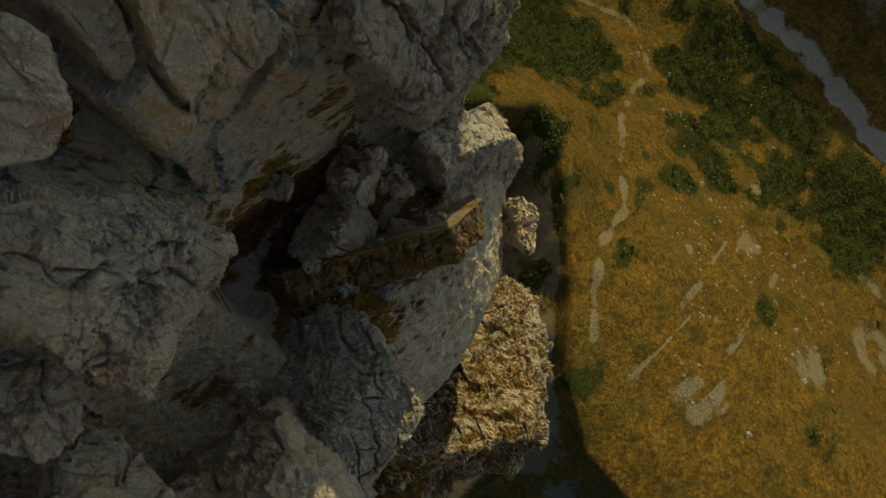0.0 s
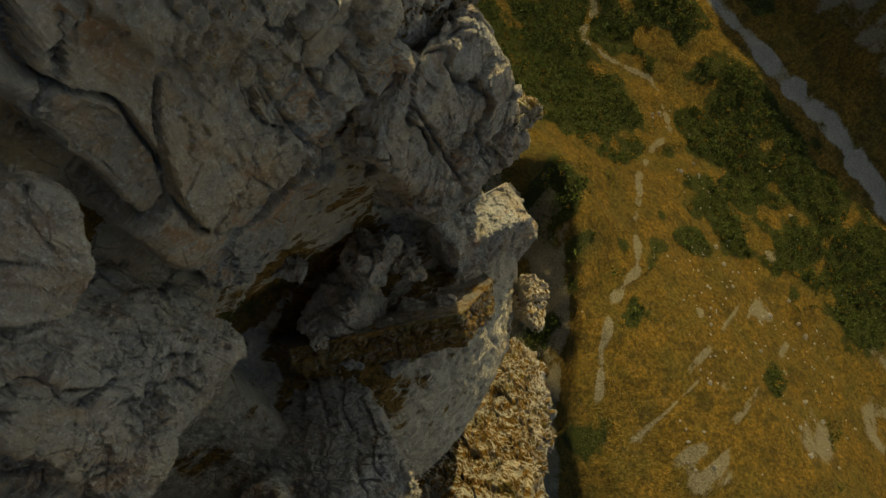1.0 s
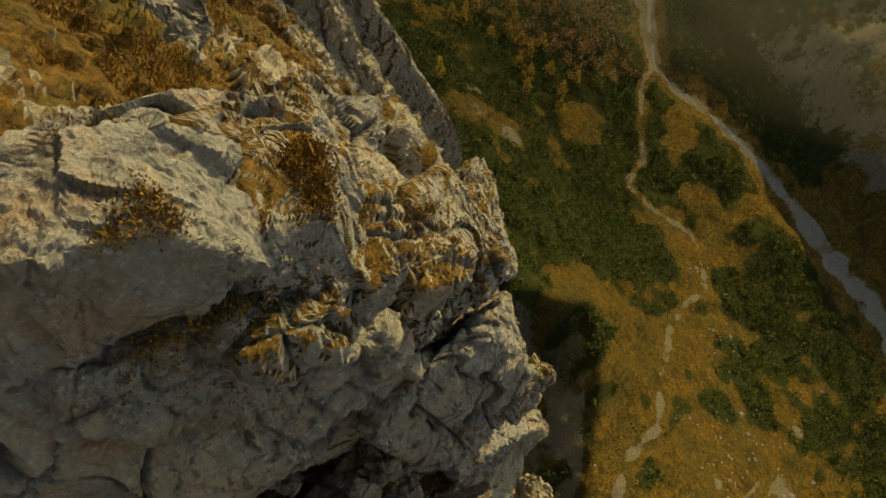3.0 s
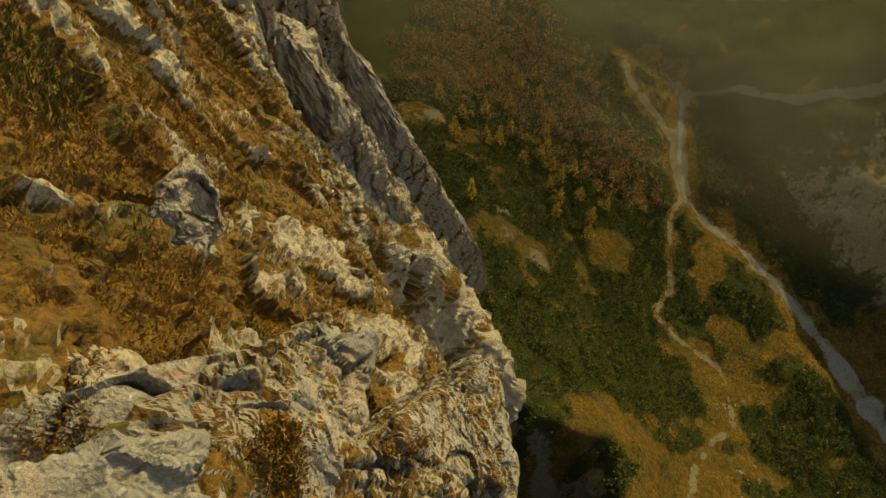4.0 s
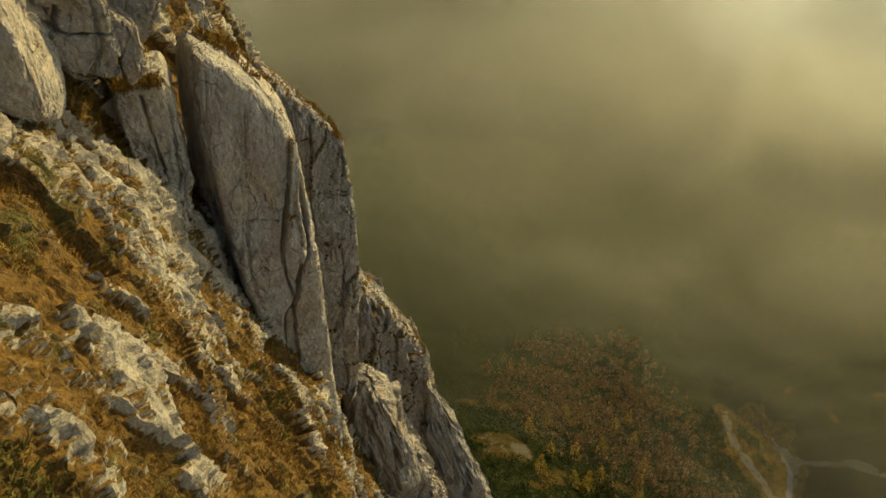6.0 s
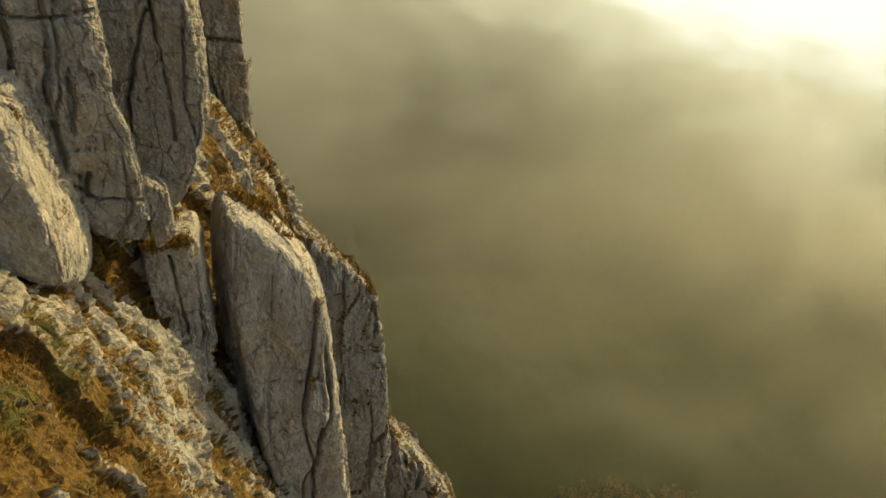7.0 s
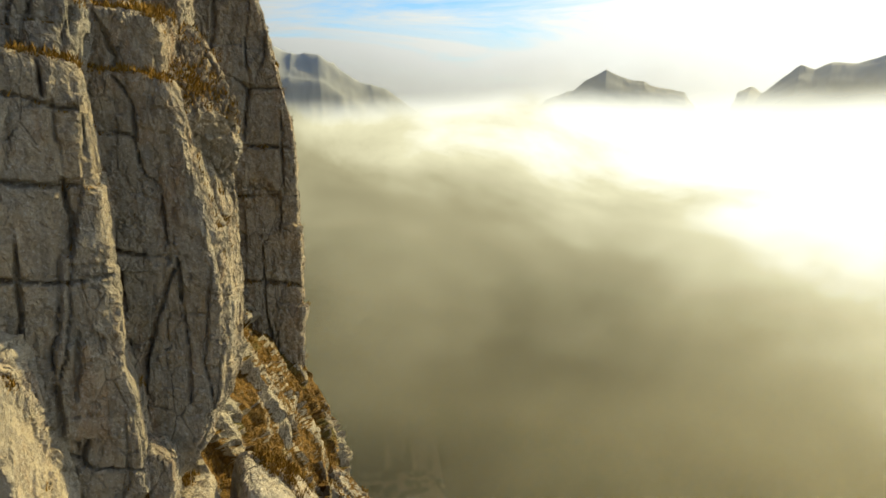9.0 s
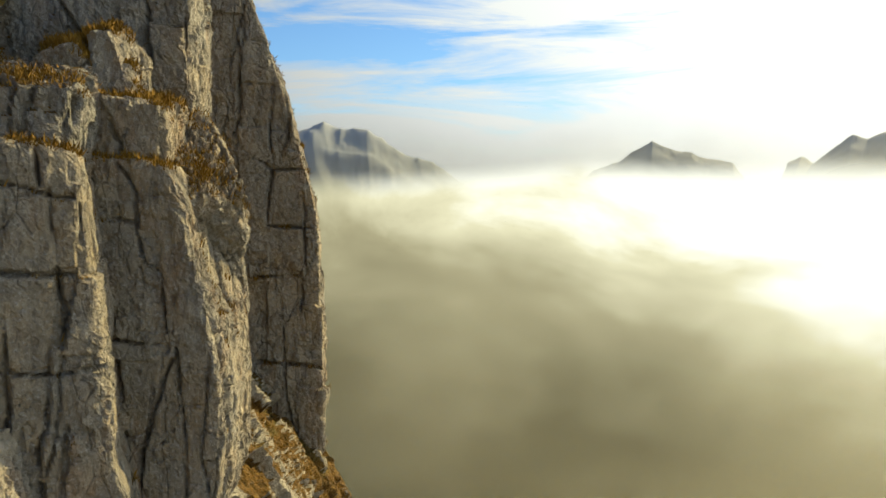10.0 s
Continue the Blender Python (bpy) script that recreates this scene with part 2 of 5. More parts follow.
def joints(q, width, height, seed, step, tilt):
    """Blocks between upright joints and level beds. Returns how proud each block stands and the distance to its nearest joint (metres)."""
    u, v = q[:, 0] / width, q[:, 1] / width
    iu, iv = np.floor(u).astype(np.int64), np.floor(v).astype(np.int64)
    lift = lattice(iu, iv, iu * 0 + 5, seed)
    w = q[:, 2] / height + lift * 7.3
    iw = np.floor(w).astype(np.int64)
    fu, fv, fw = u - iu, v - iv, w - iw
    r = lattice(iu, iv, iw, seed + 1)
    r2, r3, r4 = (r * 57.31) % 1.0, (r * 913.7) % 1.0, (r * 331.9) % 1.0
    out = step * (r - 0.5) + tilt * ((fu - 0.5) * (r2 - 0.5) + (fv - 0.5) * (r3 - 0.5) + (fw - 0.5) * (r4 - 0.5))
    upright = np.minimum(np.minimum(fu, 1 - fu), np.minimum(fv, 1 - fv)) * width
    level = np.minimum(fw, 1 - fw) * height
    return out.astype(np.float32), upright.astype(np.float32), level.astype(np.float32)


def rock_relief(p, block, seed, rough=1.0, tall=2.1, dip=0.0, warp=1.0):
    """How far the weathered face stands proud (metres) at points p: jointed blocks, open cracks, pitted skin."""
    w = np.stack([fbm(p / (block * 1.6), seed + 1, 3), fbm(p / (block * 1.6), seed + 2, 3), fbm(p / (block * 1.6), seed + 3, 3)], -1)
    q = p @ (np.array(Euler((0, radians(dip), 0)).to_matrix()) @ JOINTS).T + w * np.array([0.55, 0.55, 0.4]) * block * warp
    h1, up1, bed1 = joints(q, block, block * tall, seed, 0.42, 0.7)
    h2, up2, bed2 = joints(q * 1.0 + 3.7, block * 0.37, block * tall * 0.3, seed + 9, 0.6, 1.1)
    open_ = np.clip(fbm(p / (block * 2.0), seed + 60, 2) * 2.2 + 0.5, 0, 1)
    broken = np.clip(fbm(p / (block * 1.5), seed + 61, 3) * 2.4 + 0.35, 0, 1)
    gap1, gap2 = open_ * np.exp(-(up1 / 0.08) ** 2), open_ * np.exp(-(bed1 / 0.07) ** 2)
    gap3 = broken * open_ * np.exp(-(up2 / 0.08) ** 2)
    out = block * 0.5 * h1 - 0.26 * block * gap1 - 0.10 * block * gap2
    out += block * broken * (0.16 * h2 - 0.07 * np.exp(-(up2 / 0.11) ** 2) - 0.05 * np.exp(-(bed2 / 0.1) ** 2))
    h3, _ = facets(q / (block * np.array([0.22, 0.22, 0.4])), seed + 51, 0.7, 1.4)
    out += (0.35 + 0.65 * broken) * block * 0.11 * h3
    h4, _ = facets(q / np.array([1.1, 1.1, 1.7]), seed + 53, 0.8, 1.6)
    h5, _ = facets(q / np.array([0.5, 0.5, 0.75]), seed + 55, 0.8, 1.6)
    out += (0.55 + 0.45 * broken) * (0.3 * h4 + 0.17 * h5)
    out += rough * (0.30 * block * fbm(p / (block * 2.0), seed + 70, 3) + 0.05 * fbm(p / 0.8, seed + 80, 3, 0.6, True))
    return out, np.clip(np.maximum(0.95 * gap1, np.maximum(0.4 * gap2, 0.3 * gap3)), 0, 1)


JOINTS = np.array(Euler((radians(5), radians(-6), radians(25))).to_matrix())


def rock(name, centre, half, turn, seed, label, res=0.2, block=2.0, mat=None, chips=16, group="", rough=1.0, round_=18.0, cuts=(), tall=2.1, dip=0.0, warp=1.0, amp=1.0, cracks=(), out=None, whole=False):
    """A jointed limestone mass: a chipped, rounded block with its own cracks. half: half sizes; turn: degrees about x, y, z; cuts: a place and a way out for each broken-off side."""
    rng = np.random.RandomState(seed)
    half = np.array(half, float)
    nx, ny, nz = [max(4, int(2 * h / res)) for h in half]
    faces, verts, base = [], [], 0
    for axis in range(3):
        a, b = [(1, 2), (2, 0), (0, 1)][axis]
        na, nb = (nx, ny, nz)[a], (nx, ny, nz)[b]
        ga, gb = np.meshgrid(np.linspace(-1, 1, na + 1), np.linspace(-1, 1, nb + 1), indexing="ij")
        for side in (-1, 1):
            v = np.zeros((ga.size, 3))
            v[:, axis], v[:, a], v[:, b] = side, ga.ravel(), gb.ravel()
            q = grid_quads(na + 1, nb + 1) + base
            faces.append(q if side > 0 else q[:, ::-1])
            verts.append(v)
            base += len(v)
    v, q = np.concatenate(verts), np.concatenate(faces)
    _, first, inv = np.unique(np.round(v * 4096).astype(np.int64) @ np.array([1, 20011, 400440121]), return_index=True, return_inverse=True)
    v, q = v[first], inv.ravel()[q]
    d = v / np.linalg.norm(v, axis=1)[:, None]
    normals = [np.eye(3), -np.eye(3)]
    away = [np.ones(6)]
    if chips:
        cut = rng.normal(size=(chips, 3))
        cut /= np.linalg.norm(cut, axis=1)[:, None]
        normals.append(cut)
        away.append(np.abs(cut).sum(1) * rng.uniform(0.66, 0.9, chips))
    turn_m = np.array(Euler([radians(a) for a in turn]).to_matrix())
    for spot, n in cuts:
        n = np.array(n, float) / np.linalg.norm(n)
        deep = n @ (np.array(spot, float) - np.array(centre))
        local = (turn_m.T @ n) * half
        normals.append((local / np.linalg.norm(local))[None])
        away.append(np.array([max(0.1, deep / np.linalg.norm(local))]))
    normals, away = np.concatenate(normals), np.concatenate(away)
    reach = np.clip(d @ normals.T / away, 0, None)
    peak = reach.max(1, keepdims=True)
    weight = (reach / peak) ** round_
    r = 1 / (peak[:, 0] * weight.sum(1) ** (1 / round_))
    nrm = (weight @ normals) / half
    nrm = nrm / np.linalg.norm(nrm, axis=1)[:, None] @ turn_m.T
    p = (d * r[:, None] * half) @ turn_m.T + np.array(centre)
    # the hidden back needs no relief
    seen = np.ones(len(p), bool) if out is None or whole else nrm @ np.array(out, float) > -0.3
    relief, gaps = np.zeros(len(p), np.float32), np.zeros(len(p), np.float32)
    relief[seen], gaps[seen] = rock_relief(p[seen], block, seed, rough, tall, dip, warp)
    relief, gaps = relief * amp, gaps * min(1.0, 0.35 + 0.5 * amp)
    if cracks:
        cut, edge = carve(p, nrm, out, cracks, seed, min(0.8, block / 3.0))
        relief, gaps = relief - cut, np.maximum(gaps, edge)
    p = p + nrm * relief[:, None]
    ob = new(name, mesh_of(name, p - np.array(centre), q, mat or rock_wall, False))
    mark = ob.data.attributes.new("joint", "FLOAT", "POINT")
    mark.data.foreach_set("value", gaps.astype(np.float32))
    ob.location = centre
    return tagged(ob, label, "rock", group)


def carve(p, nrm, out, lines, seed, size):
    """Open cracks that run along lines on the face that looks along out: how deep each point sinks, and how near it is to a crack."""
    out = np.array(out, float)
    wander = 0.22 * size * np.stack([fbm(p / 1.1, seed + 130 + k, 3) for k in range(3)], -1)
    flat = p + wander
    flat = flat - (flat @ out)[:, None] * out
    deep, near = np.zeros(len(p)), np.zeros(len(p))
    wide = size * np.clip(0.13 + 0.14 * fbm(p / 1.8, seed + 140, 3), 0.03, 0.3)
    for line in lines:
        line = np.array(line, float)
        line = line - (line @ out)[:, None] * out
        for a, b in zip(line[:-1], line[1:]):
            k = np.clip(((flat - a) @ (b - a)) / max(1e-6, (b - a) @ (b - a)), 0, 1)
            d = np.linalg.norm(flat - a - k[:, None] * (b - a), axis=1)
            deep = np.maximum(deep, np.exp(-(d / wide) ** 2))
            near = np.maximum(near, np.exp(-(d / (0.75 * wide)) ** 2))
    faces = np.clip((nrm @ out - 0.2) * 3, 0, 1)
    return 0.7 * size * deep * faces * np.clip(wide / (0.13 * size), 0.3, 1.2), 0.55 * near * faces * np.clip(wide / (0.13 * size), 0.2, 1.0)


def slab(name, outline, depth, lean, seed, label, **more):
    """A rock mass with a broad face: the corners of that face, how far it goes back, and how much its sides splay out behind."""
    corners = np.array(outline, float)
    mid = corners.mean(0)
    out = np.linalg.svd(corners - mid)[2][2]
    out = out if out @ np.array([0.6, -0.6, 0.5]) > 0 else -out
    up = np.array([0, 0, 1.0]) - out[2] * out
    up /= np.linalg.norm(up)
    side = np.cross(up, -out)
    flat = np.stack([(corners - mid) @ side, (corners - mid) @ up], -1)
    # the hull of the corners, anticlockwise
    order = sorted(range(len(flat)), key=lambda i: tuple(flat[i]))
    hull = []
    for way in (order, order[::-1]):
        chain = []
        for i in way:
            while len(chain) > 1 and np.cross(flat[chain[-1]] - flat[chain[-2]], flat[i] - flat[chain[-2]]) <= 0:
                chain.pop()
            chain.append(i)
        hull += chain[:-1]
    cuts = [(tuple(mid), tuple(out))]
    for i, j in zip(hull, hull[1:] + hull[:1]):
        run = flat[j] - flat[i]
        away = (run[1] * side - run[0] * up) / np.linalg.norm(run)
        cuts.append((tuple((corners[i] + corners[j]) / 2), tuple(away + lean * out)))
    low, high = flat.min(0), flat.max(0)
    grow = 1.0 + lean * depth
    half = ((high[0] - low[0]) / 2 + grow, depth / 2, (high[1] - low[1]) / 2 + grow)
    centre = mid + side * (low[0] + high[0]) / 2 + up * (low[1] + high[1]) / 2 - out * depth * 0.5
    turn = Matrix(np.stack([side, -out, up], -1).tolist()).to_euler()
    more.setdefault("chips", 0)
    more.setdefault("round_", 40.0)
    return rock(name, tuple(float(v) for v in centre), half, [math.degrees(a) for a in turn], seed, label, cuts=cuts, out=out, **more)


# ---- the mountain ----
def interp(x, pairs):
    xs, ys = zip(*pairs)
    return np.interp(x, xs, ys)


WALL_OUT = ((-460, -20), (-320, -14), (-260, -12), (-200, -7), (-150, 6), (-120, 14), (-91, 17), (-79, 14), (-70, 9), (-62, 2), (-50, 0.5), (-32, -1), (-20, -2), (-13, -4), (-9, -9), (-4, -20), (20, -60), (70, -110))
FACE_OUT = ((-460, 44), (-330, 36), (-200, 28), (-160, 25.5), (-125, 24), (-88, 22.5), (-66, 19.5), (-50, 17), (-43, 14.5), (-36, 11.5), (-30, 9.5), (-22, 7.2), (-16, 4.2), (-10, 0), (0, -9), (30, -32), (70, -60))
TOWER_OUT = ((-460, 120), (-330, 92), (-250, 72), (-200, 60), (-153, 47), (-125, 34), (-93, 25), (-70, 19), (-50, 16), (-38, 16), (-27, 15.5), (-20, 12.5), (-16, 10), (-10, 6), (0, 3), (12, 1), (40, -6), (70, -20))
BELLY_OUT = ((-460, 0), (-250, 1), (-130, 4.5), (-100, 4.2), (-70, 1.6), (-45, 0), (70, 0))
END_OUT = ((-460, 90), (-330, 60), (-250, 40), (-153, 20), (-100, 12), (-60, 7), (-30, 4), (0, 2), (70, 0))
END = 92.0      # how far along the face the mountain turns its corner


def cliff():
    """The mountain side as one sheet: a wall that faces the gully, a corner, a long steep face, and the far corner."""
    gap = [0.21] * 266 + [0.3] * 165 + [0.8] * 60 + [2.0] * 50 + [8.0] * 45
    z = 12 - np.concatenate([[0], np.cumsum(gap)])
    z = z[z > -460]
    z = np.concatenate([np.arange(72, 12.1, -0.8), z])
    w1 = np.concatenate([np.arange(-140, -40, 8.0), np.arange(-40, -14, 1.2), np.arange(-14, 0, 0.3)])
    th = np.linspace(0, 1, 60)[:-1]
    w2 = np.concatenate([np.arange(0, 64, 0.28), np.arange(64, END, 0.45)])
    th3 = np.linspace(0, 1, 60)[:-1]
    w4 = np.concatenate([np.arange(0, 30, 2.0), np.arange(30, 160, 10.0)])
    s = np.concatenate([w1, th, w2, th3, w4])
    kind = np.concatenate([np.zeros(len(w1)), np.ones(len(th)), np.full(len(w2), 2), np.full(len(th3), 3), np.full(len(w4), 4)])
    S, Z = np.meshgrid(s, z, indexing="ij")
    K = np.repeat(kind[:, None], len(z), 1)
    far = np.where(K == 2, np.clip((S - 58) / 14, 0, 1), np.where(K > 2, 1.0, 0.0))
    far = far * far * (3 - 2 * far)
    o2 = interp(Z, FACE_OUT) * (1 - far) + interp(Z, TOWER_OUT) * far
    belly = np.clip((S - 4) / 8, 0, 1) * np.clip((42 - S) / 14, 0, 1) * (K == 2)
    o2 = o2 + belly * belly * (3 - 2 * belly) * interp(Z, BELLY_OUT)
    o1 = np.where(K >= 3, interp(Z, END_OUT), interp(Z, WALL_OUT))
    # the alcove under the overhang
    o1 = o1 - 5.0 * np.exp(-((Z + 62) / 12) ** 2) * ((K == 1) | ((K == 0) & (S > -8)))
    ang = np.select([K == 0, K == 1, K == 2, K == 3], [0 * S, S, 1 + 0 * S, 1 + S], 2.0) * math.pi / 2
    X = np.select([K == 0, K == 4], [S, -S], 0.0) + np.sin(ang) * o2
    Y = 16 + np.select([K == 2, K >= 3], [S, END + 0 * S], 0.0) - np.cos(ang) * o1
    P = np.stack([X, Y, Z], -1)
    flat = P.reshape(-1, 3)
    du, dv = np.gradient(P, axis=0), np.gradient(P, axis=1)
    nrm = np.cross(du, dv).reshape(-1, 3)
    nrm /= np.linalg.norm(nrm, axis=1)[:, None] + 1e-9
    if nrm[len(nrm) // 2][0] < 0:
        nrm = -nrm
    # ribs of rock run down the fall line
    down = np.stack([flat[:, 1] / 3.0 + flat[:, 2] * 0.03, flat[:, 2] / 24.0, flat[:, 0] / 60.0], -1)
    face = np.clip((flat[:, 1] - 17) / 6, 0, 1)
    rib = fbm(down + 0.2 * np.stack([fbm(flat / 5, 5, 2)] * 3, -1), 11, 3, 0.55, True)
    big = fbm(flat / 13.0, 21, 3)
    # overlapping plates between the fall lines
    bent = flat + 1.3 * np.stack([fbm(flat / 4.0, 15 + k, 3) for k in range(3)], -1)
    on = (flat[:, 1] > 16) & (flat[:, 2] > -140) & (flat[:, 2] < 15)
    plate, small = np.zeros(len(flat), np.float32), np.zeros(len(flat), np.float32)
    plate[on], _ = facets(np.stack([bent[on, 1] / 2.5, (bent[on, 2] + 0.5 * bent[on, 1]) / 8.5, bent[on, 0] / 9.0], -1), 17, 1.0, 1.5)
    small[on], _ = facets(np.stack([bent[on, 1] / 0.9, (bent[on, 2] + 0.4 * bent[on, 1]) / 3.2, bent[on, 0] / 3.0], -1), 19, 1.0, 1.3)
    rib = 0.45 * rib + 0.95 * plate + 0.3 * small
    out = face * (1.15 * rib + 1.5 * big) + (1 - face) * (1.6 * big)
    fine = (flat[:, 2] > -150) & (flat[:, 0] > -16)
    relief, gaps = 0.8 * fbm(flat / 6.0, 31, 4), np.zeros(len(flat), np.float32)
    relief[fine], gaps[fine] = rock_relief(flat[fine], 1.8, 31)
    bare = np.clip(rib * 1.5 + 0.4 + fbm(flat / 3.0, 77, 3), 0, 1)
    out += relief * (0.25 + 0.6 * bare)
    deep = np.clip((-flat[:, 2] - 90) / 120, 0, 1)
    out += deep * (4 * fbm(flat / 34.0, 41, 4, 0.55, True) + 3 * fbm(np.stack([flat[:, 1] / 16, flat[:, 2] / 70, flat[:, 0] / 70], -1), 45, 3, 0.5, True))
    low = flat[:, 2] < -120
    broad, _ = facets(flat[low] / np.array([6.0, 6.0, 13.0]), 47, 1.0, 1.8)
    narrow, _ = facets(flat[low] / np.array([2.2, 2.2, 4.0]), 48, 1.0, 1.6)
    out[low] += np.clip((-flat[low, 2] - 120) / 30, 0, 1) * (2.2 * broad + 0.8 * narrow)
    moved = flat + nrm * out[:, None]
    ob = new("cliff", mesh_of("cliff", moved, grid_quads(len(s), len(z)), rock_slope, False))
    # turf lies in the hollows between the ribs, little of it far down
    hollow = 0.45 - 0.72 * rib - 0.28 * big + 0.2 * fbm(flat / 2.0, 91, 3) + 0.5 * np.exp(-((flat[:, 1] - 34) / 6.5) ** 2 - ((flat[:, 2] + 20) / 7) ** 2) - 0.35 * deep - 0.6 * (1 - face) - 0.25 * np.clip((-flat[:, 2] - 95) / 20, 0, 1) + 0.14 * np.clip((-flat[:, 2] - 40) / 15, 0, 1)
    alcove = np.clip(1.5 - np.abs(flat[:, 0] - 3.5) / 7, 0, 1) * np.clip(1.6 - np.abs(flat[:, 2] + 57) / 17, 0, 1) * (flat[:, 1] < 24)
    hollow = hollow + alcove * (0.36 + 0.8 * fbm(flat / 2.4, 93, 3))
    mark = ob.data.attributes.new("joint", "FLOAT", "POINT")
    mark.data.foreach_set("value", (0.7 * gaps).astype(np.float32))
    mark = ob.data.attributes.new("hollow", "FLOAT", "POINT")
    mark.data.foreach_set("value", hollow.astype(np.float32))
    turf = (hollow > 0.46) & (flat[:, 1] > 16) & (flat[:, 1] < 100) & (flat[:, 2] > -95) & (flat[:, 2] < 2) & (flat[:, 0] > -6)
    tagged(ob, "steep limestone mountain side with ochre turf between ribs of bare rock", "cliff", kind="structure")
    return moved[turf], nrm[turf]


turf_at, turf_up = cliff()

# ---- rock masses of the gully wall ----
W = "gully wall"
brow = []
brow.append(slab("overhanging_boulder", ((10.2, 16, -22.6), (10.9, 15.2, -29.6), (8.8, 14.6, -32.3), (6.4, 13.8, -36.5), (4.1, 13.1, -40.5), (0.3, 12.4, -42.9), (-1.9, 12.6, -39.1), (-1.2, 14.5, -25.1), (-0.6, 15.7, -15.8), (1, 16.3, -12.3), (4.9, 16.4, -14.4)), 9, 0.1, 3, "huge grey overhanging limestone boulder with rust streaks and a cracked face", mat=rock_rust, group=W, block=4.6, rough=0.5, amp=0.7, res=0.15, cracks=(((9.3, 15.8, -23.5), (7.4, 15.3, -25.3), (5.9, 15, -27), (4.4, 14.9, -26.5), (2.6, 14.7, -26.6), (1.4, 14.5, -27)), ((1.5, 16, -14.9), (0.4, 15.7, -16.9), (-0.7, 15.5, -17.4)), ((2.3, 15.5, -19.4), (1.4, 15.3, -20.7), (0.6, 14.9, -22.9)), ((8.1, 15.5, -24.7), (9.1, 14.8, -30.6), (9, 14.5, -33.5)),)))
brow.append(slab("overhanging_boulder", ((10.2, 15.5, -19.1), (8.9, 15.1, -21), (7.7, 14.8, -22.4), (4.6, 14.3, -24.1), (3, 14.8, -19), (2.1, 15.2, -14.9), (2.5, 15.5, -13), (3.6, 15.6, -12.9), (6.4, 15.7, -14), (8.1, 15.6, -16.8)), 7, 0.5, 71, "pale grey upper lobe of the overhang with a ragged lower edge", mat=rock_wall, group=W, block=3.4, rough=0.5, amp=0.6, res=0.13))
brow.append(slab("brow_boulder", ((3.3, 16.4, -7.9), (6.6, 16.2, -9.2), (7.8, 15.8, -11.9), (8, 15.4, -14.4), (5.8, 15.7, -12.7), (4.2, 15.8, -11.9), (3.1, 15.7, -12.8), (1.3, 15.7, -12.5), (0.4, 15.8, -11.8)), 3.2, 0.15, 51, "grey limestone slab capping the overhang above a dark crevice", mat=rock_wall, group=W, block=2.4, rough=0.5, amp=0.6, res=0.13, whole=True))
brow.append(slab("brow_boulder", ((7.4, 17.1, -12), (9.8, 16.7, -13.5), (9.9, 16.1, -14.9), (10.2, 15, -17.5), (9, 14.8, -17.7), (7.4, 15.3, -16), (7.8, 16.5, -13.5)), 6, 0.4, 72, "knobbly sunlit limestone brow with dry turf", mat=rock_turf, group=W, block=1.6, amp=0.8, res=0.12, whole=True))
slab("rock_flake", ((2, 14.2, -25.5), (4.1, 14.5, -25), (4.1, 14.1, -27.6), (4.3, 13.9, -29.8), (2, 13.6, -29.8), (1.6, 13.9, -27.2)), 1.3, 0.2, 52, "pale cracked flake stuck to the overhanging face", mat=rock_wall, group=W, block=0.9, amp=0.5, res=0.08, cracks=(((2.7, 14.2, -26), (3.2, 13.8, -29.4)),))
slab("rock_flake", ((4.1, 14.3, -26.1), (4.9, 14.3, -26.6), (5.2, 14.1, -28.5), (4.4, 13.9, -29.7), (3.9, 14, -28.9)), 1.2, 0.2, 73, "small pale flake beside a larger one", mat=rock_wall, group=W, block=0.8, amp=0.5, res=0.08)
slab("rock_flake", ((0.6, 13.9, -26.6), (1.2, 14, -26.4), (1.2, 13.8, -28.3), (0.4, 13.5, -29.3), (0.1, 13.7, -28.1)), 1, 0.2, 53, "small pale flake stuck to the overhanging face", mat=rock_wall, group=W, block=0.7, amp=0.5, res=0.08)
slab("boulder", ((-2.6, 14.3, -16.5), (-1.8, 13.4, -17.3), (-1.5, 12.7, -17.8), (-1.9, 12.2, -18.2), (-2.1, 11.6, -18.6), (-2.4, 11.1, -18.9), (-2.9, 10.8, -19), (-3.4, 10.8, -19), (-4.3, 11.2, -18.6), (-5.4, 11.9, -17.9)), 3.6, -0.1, 12, "pale grey boulder wedged beside the overhang", mat=rock_wall, group=W, block=3.0, amp=0.5, res=0.1)
slab("rock_ledge", ((-4.9, 12.9, -24.4), (-3.5, 11.9, -28.8), (-2.4, 10.1, -35.1), (-1.8, 8.3, -40.7), (-2.8, 7.4, -42.4), (-4.3, 6.6, -42.8), (-7.8, 6.5, -39.4), (-9.7, 8, -33.1), (-10.1, 8.8, -30.5), (-9, 11.1, -25.3), (-7.7, 12.7, -22.1)), 9, 0.1, 14, "pale jointed limestone ledge with sharp broken edges", mat=rock_wall, group=W, block=2.6, amp=0.8, res=0.11, tall=1.2, dip=28, cracks=(((-7, 11.5, -26.3), (-5.9, 10.8, -29.2), (-3.6, 11, -31.3)), ((-4.7, 10.4, -31.6), (-4.6, 9.5, -34.3), (-5.3, 8.3, -37.2)), ((-3.6, 11, -31.3), (-4.4, 10.5, -31.7), (-6.7, 10.2, -30.3)),))
slab("rock_ledge", ((-11.7, 13, -28.5), (-9.8, 11.1, -30.7), (-10, 9.8, -31.7), (-11.9, 8.1, -32.6), (-13.6, 8, -32.2), (-15.1, 10.1, -30.1)), 8, 0.1, 17, "grey weathered limestone block beside a dark hollow", mat=rock_wall, group=W, block=1.8, amp=0.7, res=0.1)
